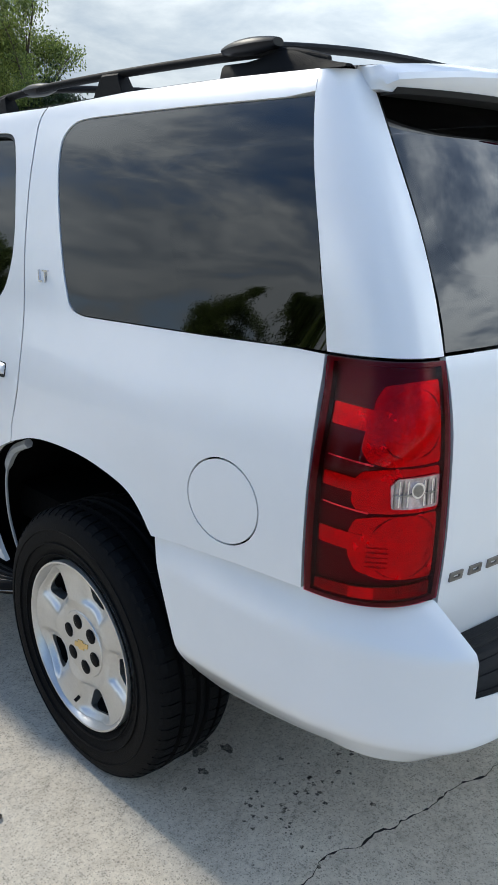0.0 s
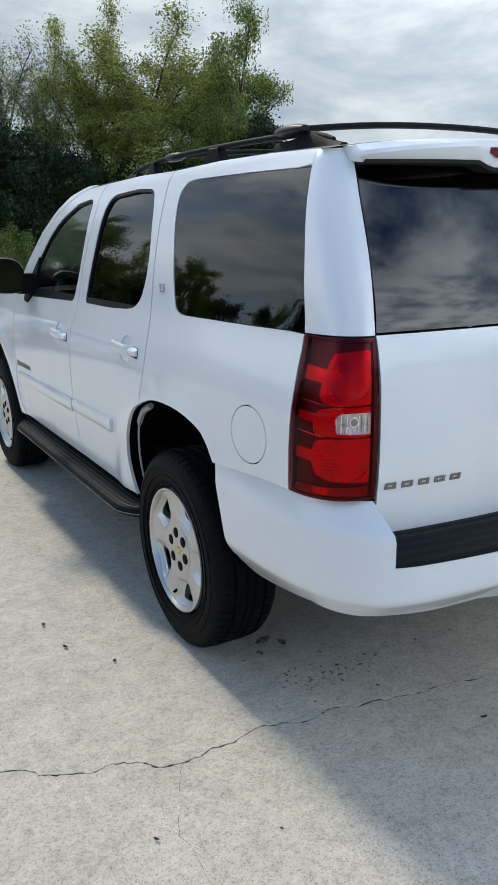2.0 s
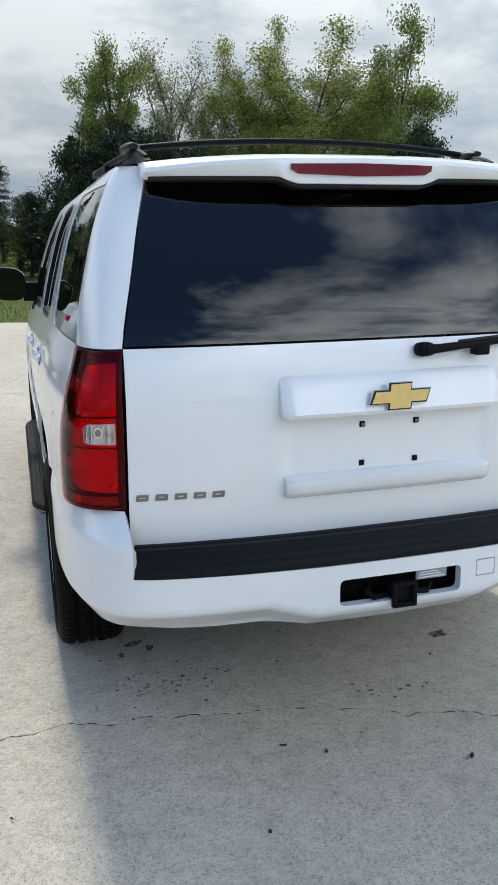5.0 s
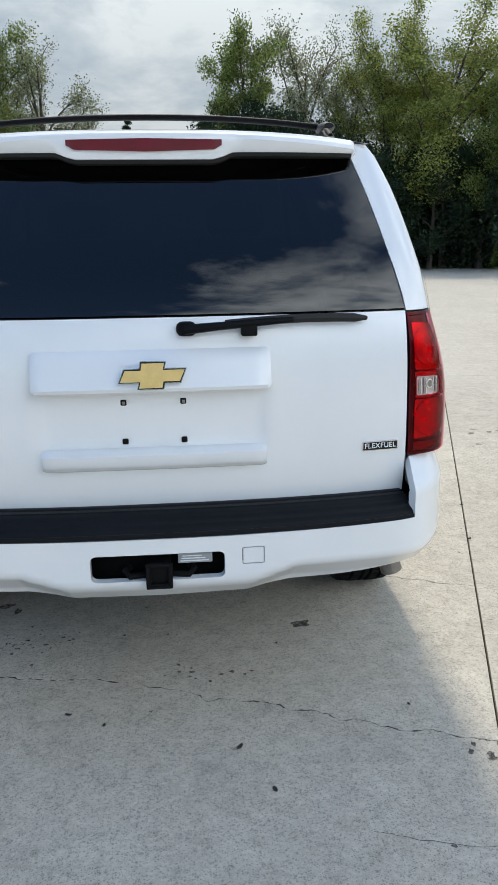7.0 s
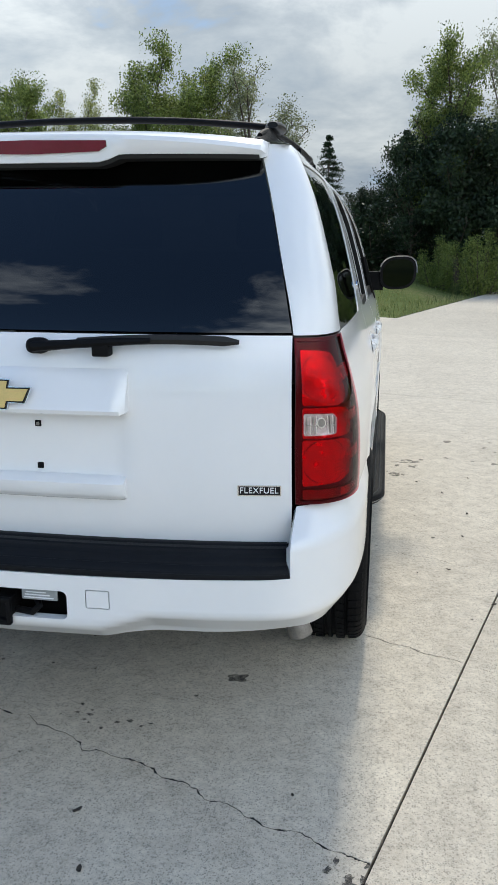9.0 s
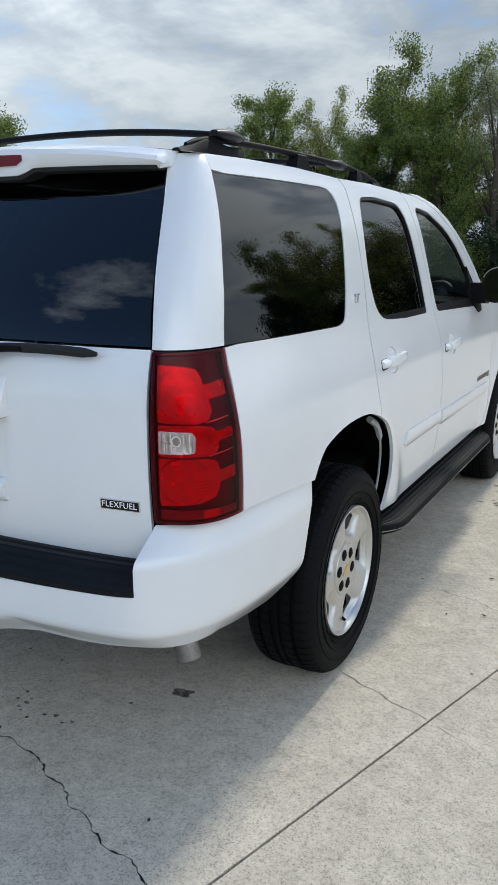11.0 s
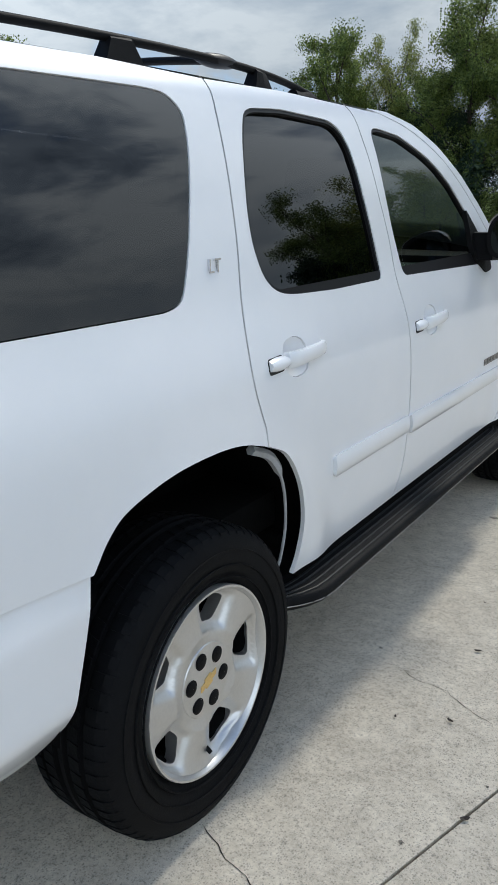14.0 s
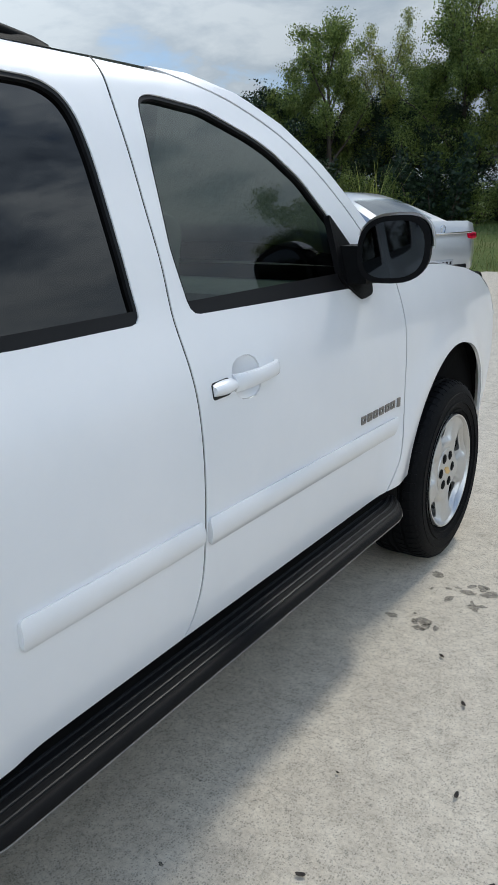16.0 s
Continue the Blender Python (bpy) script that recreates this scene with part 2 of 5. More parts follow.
OIL = stain("oil_stain", (0.07, 0.064, 0.058), 0.85)
DAMP = stain("faint_stain", (0.17, 0.155, 0.13), 0.62)
TURF = turf()
BARK = simple("bark", (0.085, 0.065, 0.05), 0.9, spread=0.35, scale=5, bump=0.8, bump_scale=25)
LEAF_LIGHT = leafy("light_green_leaves", (0.07, 0.10, 0.02), (0.38, 0.40, 0.09))
LEAF_GREEN = leafy("green_leaves", (0.042, 0.068, 0.016), (0.28, 0.34, 0.08))
# evergreen green darkened further: deep shade inside the wood is in this colour
LEAF_DARK = leafy("dark_and_shaded_leaves", (0.008, 0.018, 0.007), (0.030, 0.052, 0.019), 0.2)
LEAF_GREY = leafy("grey_green_leaves", (0.12, 0.14, 0.07), (0.30, 0.31, 0.17))
BLADE = leafy("grass_blades", (0.07, 0.10, 0.025), (0.24, 0.25, 0.09))
LITTER = simple("dry_leaf_litter", (0.04, 0.032, 0.025), 0.9, spread=0.5, scale=30)

# ---- shaping helpers ----


def part(name, bm, mat, parent=None, label="", smooth=True):
    """Links a bmesh as one mesh object under a thing or a part."""
    me = bpy.data.meshes.new(name)
    bmesh.ops.recalc_face_normals(bm, faces=bm.faces[:])
    bm.to_mesh(me)
    bm.free()
    for p in me.polygons:
        p.use_smooth = smooth
    if smooth:
        me.set_sharp_from_angle(angle=radians(38))
    return place(name, me, mat, parent, label)


def place(name, me, mat, parent=None, label=""):
    if mat is not None:
        me.materials.append(mat)
    ob = new(name, me)
    if parent is not None:
        ob.parent = parent
    if label:
        ob["label"] = label
    return ob


def empty(name):
    ob = new(name)
    ob.empty_display_size = 0.2
    return ob


class Spline:
    """A natural cubic through the knots, straight beyond them."""

    def __init__(self, knots):
        self.x = np.array([k[0] for k in knots], float)
        self.y = np.array([k[1] for k in knots], float)
        n, h = len(knots), np.diff(self.x)
        a, b = np.zeros((n, n)), np.zeros(n)
        a[0, 0] = a[-1, -1] = 1
        for i in range(1, n - 1):
            a[i, i - 1], a[i, i], a[i, i + 1] = h[i - 1], 2 * (h[i - 1] + h[i]), h[i]
            b[i] = 6 * ((self.y[i + 1] - self.y[i]) / h[i] - (self.y[i] - self.y[i - 1]) / h[i - 1])
        self.m = np.linalg.solve(a, b)

    def __call__(self, v):
        x, y, m = self.x, self.y, self.m
        v = min(max(v, x[0]), x[-1])
        i = min(max(int(np.searchsorted(x, v)) - 1, 0), len(x) - 2)
        h, p, q = x[i + 1] - x[i], x[i + 1] - v, v - x[i]
        return float((m[i] * p**3 + m[i + 1] * q**3) / (6 * h) + (y[i] / h - m[i] * h / 6) * p + (y[i + 1] / h - m[i + 1] * h / 6) * q)


def fillet(pts, r, steps=4):
    """Rounds the corners of a closed outline."""
    out, n = [], len(pts)
    for i in range(n):
        a, b, c = (np.array(pts[j % n], float) for j in (i - 1, i, i + 1))
        ra, rc = min(r, np.linalg.norm(a - b) * 0.49), min(r, np.linalg.norm(c - b) * 0.49)
        p, q = b + (a - b) / np.linalg.norm(a - b) * ra, b + (c - b) / np.linalg.norm(c - b) * rc
        for k in range(steps + 1):
            t = k / steps
            out.append(tuple((1 - t) ** 2 * p + 2 * t * (1 - t) * b + t * t * q))
    return out


def grow(pts, d):
    """Moves a closed outline outwards by d (inwards where d is negative)."""
    p = np.array(pts, float)
    area = np.sum(p[:, 0] * np.roll(p[:, 1], -1) - np.roll(p[:, 0], -1) * p[:, 1])
    e = np.roll(p, -1, 0) - p
    e /= np.maximum(np.linalg.norm(e, axis=1, keepdims=True), 1e-9)
    n = np.stack([e[:, 1], -e[:, 0]], 1) * np.sign(area)
    m = n + np.roll(n, 1, 0)
    m /= np.maximum(np.linalg.norm(m, axis=1, keepdims=True), 0.3)
    return [tuple(v) for v in p + m * d]


def smooth_line(pts, n=6):
    """An open line drawn smoothly through its points."""
    p = [np.array(q, float) for q in pts]
    p = [2 * p[0] - p[1], *p, 2 * p[-1] - p[-2]]
    out = []
    for a, b, c, d in zip(p, p[1:], p[2:], p[3:]):
        for k in range(n):
            t = k / n
            out.append(tuple(.5 * (2 * b + (c - a) * t + (2 * a - 5 * b + 4 * c - d) * t * t + (3 * b - a - 3 * c + d) * t**3)))
    return out + [tuple(p[-2])]


def resample(pts, h):
    out, n = [], len(pts)
    for i in range(n):
        a, b = np.array(pts[i], float), np.array(pts[(i + 1) % n], float)
        k = max(1, int(np.ceil(np.linalg.norm(b - a) / h)))
        out += [tuple(a + (b - a) * j / k) for j in range(k)]
    return out


def inside(q, loops):
    """Which of the points q lie inside the loops, by the even-odd rule."""
    hit = np.zeros(len(q), bool)
    for loop in loops:
        p = np.array(loop)
        for a, b in zip(p, np.roll(p, -1, 0)):
            if a[1] == b[1]:
                continue
            c = (a[1] > q[:, 1]) != (b[1] > q[:, 1])
            hit ^= c & (q[:, 0] < (b[0] - a[0]) * (q[:, 1] - a[1]) / (b[1] - a[1]) + a[0])
    return hit


CORE = Vector((0, 1.0, 1.0))


def panel(name, outline, holes, shape, mat, parent=None, label="", lip=0.014, h=0.045, off=0.0, core=CORE):
    """A curved sheet: a flat outline with holes, bent by shape(u, v) into space, its rims turned inwards by lip."""
    from_outline = [resample(outline, h), *(resample(o, h) for o in holes)]
    pts, edges = [], []
    for loop in from_outline:
        s = len(pts)
        pts += loop
        edges += [(s + i, s + (i + 1) % len(loop)) for i in range(len(loop))]
    p = np.array(pts)
    lo, hi = p.min(0), p.max(0)
    gx, gy = np.meshgrid(np.arange(lo[0] + h / 2, hi[0], h), np.arange(lo[1] + h / 2, hi[1], h))
    grid = np.stack([gx.ravel(), gy.ravel()], 1)
    if len(grid):
        grid = grid[inside(grid, from_outline)]
    if len(grid):
        grid = grid[np.min(np.linalg.norm(grid[:, None] - p[None], axis=2), 1) > h * 0.45]
    allp = [Vector(v) for v in pts] + [Vector(v) for v in grid]
    vs, es, fs, *_ = delaunay_2d_cdt(allp, edges, [], 0, 1e-6)
    cen = np.array([[sum(vs[i][0] for i in f) / len(f), sum(vs[i][1] for i in f) / len(f)] for f in fs])
    keep = inside(cen, from_outline)
    d = 1e-3

    def at(u, v):
        q = Vector(shape(u, v))
        n = (Vector(shape(u + d, v)) - Vector(shape(u - d, v))).cross(Vector(shape(u, v + d)) - Vector(shape(u, v - d))).normalized()
        if n.dot(q - core) < 0:
            n = -n
        return q, n

    place3 = [at(*v) for v in vs]
    verts = [q + n * off for q, n in place3]
    norms = [n for q, n in place3]
    faces = []
    for f, k in zip(fs, keep):
        if k:
            a, b, c = (verts[i] for i in f[:3])
            faces.append(list(f) if (b - a).cross(c - a).dot(norms[f[0]]) > 0 else list(reversed(f)))
    if lip:
        count = {}
        for f in faces:
            for a, b in zip(f, f[1:] + f[:1]):
                count[(a, b)] = 1
        rim = [(a, b) for a, b in count if (b, a) not in count]
        for a, b in rim:
            s = len(verts)
            side = (verts[b] - verts[a]).cross(norms[a]).normalized()
            verts += [verts[a].copy(), verts[b].copy(), verts[b] - norms[b] * lip, verts[a] - norms[a] * lip]
            norms += [side] * 4
            faces.append([s + 1, s, s + 3, s + 2])
    me = bpy.data.meshes.new(name)
    me.from_pydata(verts, [], faces)
    for q in me.polygons:
        q.use_smooth = True
    me.normals_split_custom_set_from_vertices([tuple(n) for n in norms])
    return place(name, me, mat, parent, label)


def sweep(bm, rings, closed=True, caps=True):
    """Skins rings of equally many points, one after another."""
    rows = [[bm.verts.new(p) for p in ring] for ring in rings]
    n = len(rows[0])
    for a, b in zip(rows, rows[1:]):
        for i in range(n if closed else n - 1):
            j = (i + 1) % n
            bm.faces.new((a[i], a[j], b[j], b[i]))
    if caps and closed:
        bm.faces.new(rows[0])
        bm.faces.new(rows[-1][::-1])
    return rows


def box(bm, lo, hi, bevel=0.0, seg=2, m=None):
    r = bmesh.ops.create_cube(bm, size=1.0)
    vs = r["verts"]
    for v in vs:
        v.co = Vector([lo[i] + (v.co[i] + 0.5) * (hi[i] - lo[i]) for i in range(3)])
    if bevel:
        es = list({e for v in vs for e in v.link_edges})
        out = bmesh.ops.bevel(bm, geom=es, offset=bevel, segments=seg, affect="EDGES", profile=0.5)
        vs = list({v for f in out["faces"] for v in f.verts} | {v for v in vs if v.is_valid})
    if m is not None:
        for v in vs:
            v.co = m @ v.co
    return vs


def tube(bm, pts, r, n=10, squash=1.0):
    """A bar along pts; r may be one radius or one for each point."""
    pts = [Vector(p) for p in pts]
    rings = []
    for i, p in enumerate(pts):
        t = (pts[min(i + 1, len(pts) - 1)] - pts[max(i - 1, 0)]).normalized()
        up = Vector((0, 0, 1)) if abs(t.z) < 0.9 else Vector((0, 1, 0))
        s = t.cross(up).normalized()
        u = s.cross(t)
        rr = r[i] if isinstance(r, (list, tuple)) else r
        rings.append([p + s * math.cos(2 * math.pi * k / n) * rr + u * math.sin(2 * math.pi * k / n) * rr * squash for k in range(n)])
    sweep(bm, rings)


def lathe(bm, profile, n=64, closed=False):
    """Turns (axial, radius) points round the x axis."""
    rows = []
    for a, r in profile:
        rows.append([bm.verts.new((a, r * math.cos(2 * math.pi * k / n), r * math.sin(2 * math.pi * k / n))) for k in range(n)])
    pairs = list(zip(rows, rows[1:])) + ([(rows[-1], rows[0])] if closed else [])
    for a, b in pairs:
        for i in range(n):
            bm.faces.new((a[i], a[(i + 1) % n], b[(i + 1) % n], b[i]))
    return rows


def lettering(name, text, size, depth, m, mat, parent, spread=1.0):
    cu = bpy.data.curves.new(name, "FONT")
    cu.body, cu.size, cu.extrude, cu.align_x, cu.align_y, cu.space_character = text, size, depth, "CENTER", "CENTER", spread
    tmp = bpy.data.objects.new(name, cu)
    me = bpy.data.meshes.new_from_object(tmp)
    bpy.data.objects.remove(tmp)
    me.transform(m)
    me.materials.clear()
    return place(name, me, mat, parent)

# ---- the white off-road wagon: its surfaces, x to its right, y forwards, the rear axle over the origin ----
HALF = Spline([(.28, .915), (.40, .945), (.50, .964), (.60, .975), (.75, .985), (.90, .989), (1.02, .987), (1.12, .977), (1.20, .957), (1.30, .925), (1.40, .901), (1.55, .861), (1.70, .812), (1.78, .776), (1.83, .745), (1.875, .695)])
TAIL = Spline([(.40, -1.07), (.76, -1.10), (.90, -1.115), (1.1, -1.118), (1.2, -1.112), (1.33, -1.080), (1.5, -.995), (1.65, -.895), (1.78, -.80), (1.88, -.725)])
PILLAR_SIDE = Spline([(.60, -.858), (.866, -.859), (1.1, -.862), (1.32, -.846), (1.45, -.812), (1.6, -.757), (1.788, -.686), (1.88, -.650)])
PILLAR_REAR = Spline([(.60, .797), (.866, .796), (1.1, .792), (1.32, .783), (1.51, .738), (1.69, .690), (1.78, .662), (1.88, .632)])


def flank(y, z):
    x = HALF(z)
    if y < 0:
        x -= (.024 - .012 * min(1, max(0, (z - 1.3) / .15))) * (y / .86) ** 2
    if y > 2.3:
        x -= .07 * ((y - 2.3) / 1.4) ** 2.2
    # flares over the two wheel arches
    for c in (0.02, 2.956):
        d = math.hypot(y - c, z - .42)
        x += (.012 if c < 1 else .020) * math.exp(-((d - .54) / (.07 if c < 1 else .09)) ** 2) * (1 if z < 1.1 else 0)
    return x


def side_of(sign):
    return lambda y, z: (sign * flank(y, z), y, z)


def rear(x, z):
    return (x, TAIL(z) + .055 * (abs(x) / .79) ** 2.5, z)


def corner_of(sign, bulge=0.0):
    """The rear corner, from the flank (u = 0) round to the tailgate (u = 1)."""

    def shape(u, z):
        y0, x2 = PILLAR_SIDE(z), PILLAR_REAR(z)
        p0, p2 = (flank(y0, z), y0), (x2, rear(x2, z)[1])
        p1 = (p0[0] - .004, p2[1] + .008)
        a, b, c = (1 - u) ** 2, 2 * u * (1 - u), u * u
        return (sign * (a * p0[0] + b * p1[0] + c * p2[0]), a * p0[1] + b * p1[1] + c * p2[1], z)

    return shape


EAVE = Spline([(-.75, 1.835), (-.4, 1.852), (.4, 1.862), (1.2, 1.862), (1.5, 1.850), (1.75, 1.815)])
RIDGE = Spline([(-.9, 1.858), (-.6, 1.884), (-.2, 1.899), (.6, 1.905), (1.2, 1.893), (1.7, 1.850)])


def roof_at(x, y):
    e = flank(y, EAVE(y))
    return EAVE(y) + (RIDGE(y) - EAVE(y)) * (1 - min(1, abs(x) / e) ** 3.2)


REAR_ARCH = [(-.405, .845), (-.354, .905), (-.29, .945), (-.15, .978), (.0, .985), (.12, .974), (.232, .942)]
FRONT_OF_ARCH = [(.238, .940), (.335, .890), (.408, .780), (.446, .650), (.437, .550), (.415, .495)]
DOOR_CUT = [(.232, .990), (.203, 1.10), (.207, 1.19), (.237, 1.31), (.281, 1.48), (.325, 1.68), (.352, 1.77), (.385, 1.855)]
MID_CUT = [(1.206, 1.855), (1.190, 1.72), (1.190, 1.55), (1.198, 1.40), (1.196, 1.28), (1.205, 1.15), (1.213, .98), (1.213, .80), (1.203, .64), (1.170, .545), (1.135, .500)]
FORE_CUT = [(2.432, 1.262), (2.438, 1.16), (2.440, 1.06), (2.430, .86), (2.412, .64), (2.375, .56), (2.335, .50)]
QUARTER_WINDOW = [(-.845, 1.322), (-.55, 1.318), (-.25, 1.316), (-.10, 1.315), (-.045, 1.317), (.008, 1.333), (.048, 1.390), (.100, 1.490), (.155, 1.610), (.195, 1.710), (.205, 1.760), (.170, 1.795), (.105, 1.803), (.02, 1.803), (-.20, 1.800), (-.40, 1.796), (-.684, 1.788)]
DOOR_WINDOW = [(.348, 1.441), (.362, 1.373), (.390, 1.333), (.440, 1.310), (.520, 1.302), (.730, 1.294), (1.084, 1.294), (1.078, 1.36), (1.072, 1.48), (1.066, 1.64), (1.058, 1.725), (1.035, 1.766), (.985, 1.787), (.700, 1.798), (.535, 1.789), (.490, 1.775), (.460, 1.740), (.425, 1.690), (.390, 1.610), (.360, 1.520)]
FORE_WINDOW = [(1.268, 1.290), (1.243, 1.44), (1.255, 1.63), (1.278, 1.755), (1.300, 1.778), (1.345, 1.785), (1.53, 1.768), (1.715, 1.708), (1.80, 1.670), (1.92, 1.595), (2.06, 1.465), (2.16, 1.355), (2.215, 1.268)]

def open_line(pts, n=2):
    return [tuple(np.array(a) + (np.array(b) - np.array(a)) * k / n) for a, b in zip(pts, pts[1:]) for k in range(n)] + [pts[-1]]


REAR_ARCH, FRONT_OF_ARCH, DOOR_CUT, MID_CUT, FORE_CUT = (smooth_line(line) for line in (REAR_ARCH, FRONT_OF_ARCH, DOOR_CUT, MID_CUT, FORE_CUT))
QUARTER_WINDOW = smooth_line(QUARTER_WINDOW, 4)
DOOR_WINDOW, FORE_WINDOW = grow(fillet(DOOR_WINDOW, .03, 3), .004), grow(fillet(FORE_WINDOW, .03, 3), .004)
wagon = tagged(empty("white_suv"), "large white four-door off-road wagon parked on the concrete", "car")

# body sides, right and left
for sign in (1, -1):
    side = side_of(sign)
    window_gap = grow(QUARTER_WINDOW, .004)
    quarter = REAR_ARCH + DOOR_CUT + [(.0, 1.861), (-.40, 1.852), (-.666, 1.840)]
    quarter += [(-.685, 1.795)] + QUARTER_WINDOW[::-1][1:-1] + [(-.846, 1.318)]
    quarter += [(-.862, 1.1), (-.857, .869), (-.700, .864), (-.546, .854)]
    holes = []
    if sign < 0:
        holes = [[(-.638 + .107 * math.cos(a), .990 + .094 * math.sin(a)) for a in np.linspace(0, 2 * math.pi, 40)[:-1]]]
    qp = panel("quarter_panel", quarter, holes, side, WHITE, wagon)
    panel("quarter_window", [(y - (.012 if y < -.6 else 0), z) for y, z in grow(QUARTER_WINDOW, -.003)], [], side, PRIVACY, wagon, "dark privacy glass", lip=0, h=.07, off=-.003)
    if sign < 0:
        flap = [(-.638 + .103 * math.cos(a), .990 + .090 * math.sin(a)) for a in np.linspace(0, 2 * math.pi, 40)[:-1]]
        panel("fuel_flap", flap, [], side, WHITE, wagon, "round white fuel flap")

    # rear door
    gap = .007
    cup = fillet([(.36, 1.09), (.36, 1.195), (.49, 1.195), (.49, 1.085)], .06)
    door = [(p[0] + gap, p[1]) for p in DOOR_CUT] + [(.8, 1.864)] + [(p[0] - gap / 2, p[1]) for p in MID_CUT] + [(.75, .498)] + FRONT_OF_ARCH[::-1]
    rd = panel("rear_door", door, [DOOR_WINDOW, cup], side, WHITE, wagon)
    inner = fillet(grow(DOOR_WINDOW, -.010), .02)
    inner = [(y, max(z, 1.319)) for y, z in inner]
    panel("window_trim", DOOR_WINDOW, [inner], side, TRIM, rd, "black window surround", lip=.02, off=-.004)
    panel("window_pane", grow(inner, .006), [], side, PRIVACY, rd, "dark privacy glass", lip=0, h=.07, off=-.014)
    # front door
    cup2 = fillet([(1.355, 1.06), (1.355, 1.168), (1.485, 1.168), (1.485, 1.055)], .06)
    crown = smooth_line([(1.46, 1.846), (1.66, 1.800), (1.86, 1.722), (2.02, 1.622), (2.16, 1.510), (2.29, 1.390), (2.40, 1.290)], 4)
    fdoor = [(p[0] + gap / 2, p[1]) for p in MID_CUT[::-1]] + crown + FORE_CUT + [(1.8, .499)]
    fd = panel("front_door", fdoor, [FORE_WINDOW, cup2], side, WHITE, wagon)
    inner2 = grow(FORE_WINDOW, -.009)
    inner2 = [(min(y, 2.085), max(z, 1.319)) for y, z in inner2]
    panel("window_trim", FORE_WINDOW, [inner2], side, TRIM, fd, "black window surround", lip=.02, off=-.004)
    panel("window_pane", grow(inner2, .006), [], side, FRONT_GLASS, fd, "green tinted glass", lip=0, h=.07, off=-.014)
    # rubber in the shut lines
    for cut in (DOOR_CUT, MID_CUT, FORE_CUT, [(-.40, .849), (-.546, .852), (-.70, .862), (-.845, .867)]):
        bm = bmesh.new()
        tube(bm, [(sign * (flank(y, z) - .011), y + .0025, z) for y, z in open_line(cut)], .008 if cut[0][0] > 0 else .0035, 6)
        part("shut_line", bm, SEAL, wagon)
    # windscreen pillar and wing
    pillar = [(1.40, 1.862)] + [(y + .004, z + .006) for y, z in crown] + [(2.440, 1.268), (2.465, 1.306), (2.362, 1.402), (2.238, 1.515), (2.085, 1.638), (1.905, 1.752), (1.73, 1.824), (1.56, 1.862)]
    panel("windscreen_pillar", pillar, [], side, WHITE, wagon)
    arch = [(2.552, .50), (2.555, .62), (2.60, .75), (2.685, .845), (2.80, .915), (2.93, .950), (3.07, .945), (3.24, .90), (3.37, .81), (3.455, .69), (3.49, .54)]
    arch = smooth_line(arch)
    wing = [(p[0] + gap, p[1]) for p in FORE_CUT] + arch + [(3.55, .50), (3.66, .62), (3.70, .80), (3.68, .98), (3.60, 1.10), (3.45, 1.19), (3.25, 1.238), (2.95, 1.278), (2.70, 1.298), (2.50, 1.306)]
    panel("front_wing", wing, [], side, WHITE, wagon)

    # dished cups behind the handles, the handles and the mouldings
    for dr, c, (hy0, hy1, hz) in ((rd, cup, (.285, .575, 1.143)), (fd, cup2, (1.27, 1.56, 1.112))):
        cy, cz = sum(p[0] for p in c) / len(c), sum(p[1] for p in c) / len(c)

        def dish(y, z, cy=cy, cz=cz, sign=sign):
            f = 1 - min(1, math.hypot((y - cy) / .075, (z - cz) / .065)) ** 2
            return (sign * (flank(y, z) - .002 - .022 * f), y, z)

        panel("handle_cup", c, [], dish, WHITE, dr, lip=0, h=.012)
        bm = bmesh.new()
        rings = []
        for k in range(15):
            t = k / 14
            y = hy0 + .088 + (hy1 - hy0 - .088) * t
            out = .016 + .014 * math.sin(math.pi * t) ** .5 if 0 < t < 1 else .012
            hh, z = .0225 * (1 - .22 * t), hz - .003 + .008 * t
            x = flank(y, hz)
            rings.append([(sign * (x + out - .012 + .012 * math.copysign(abs(math.cos(a)) ** .5, math.cos(a))), y, z + hh * math.copysign(abs(math.sin(a)) ** .8, math.sin(a))) for a in np.linspace(0, 2 * math.pi, 11)[:-1]])
        sweep(bm, rings)
        handle = part("door_handle", bm, WHITE, dr, "white pull handle")
        bm = bmesh.new()
        x = flank(hy0 + .05, hz)
        rings = []
        for k in range(7):
            y = hy0 + .092 * k / 6
            s = .8 + .2 * math.sin(math.pi * k / 6)
            rings.append([(sign * (x - .012 + .034 * s * max(0, math.cos(a))), y, hz - .006 + .021 * s * math.sin(a)) for a in np.linspace(-math.pi / 2, math.pi / 2, 9)])
        sweep(bm, rings)
        part("handle_cap", bm, WHITE, dr)
        ring = fillet([(hy0 - .003, hz - .029), (hy0 - .003, hz + .013), (hy0 + .07, hz + .016), (hy0 + .07, hz - .027)], .010)
        panel("handle_gasket", ring, [], side, SEAL, dr, lip=.004, off=.0015, h=.03)
    for dr, outline in ((rd, [(.622, .736), (.620, .806), (1.188, .802), (1.196, .737)]), (fd, [(1.222, .722), (1.219, .798), (2.365, .786), (2.352, .718)])):
        o = fillet(outline, .012)
        zc = (outline[0][1] + outline[1][1]) / 2

        def strip(y, z, zc=zc, sign=sign):
            return (sign * (flank(y, z) + .016 - .009 * ((z - zc) / .038) ** 2), y, z)

        panel("side_moulding", o, [], strip, WHITE, dr, lip=.020, h=.025)
    # model lettering on the front door: plain raised bars
    for k in range(6):
        o = [(2.075 + .047 * k, .823), (2.075 + .047 * k, .850), (2.108 + .047 * k, .850), (2.108 + .047 * k, .823)]
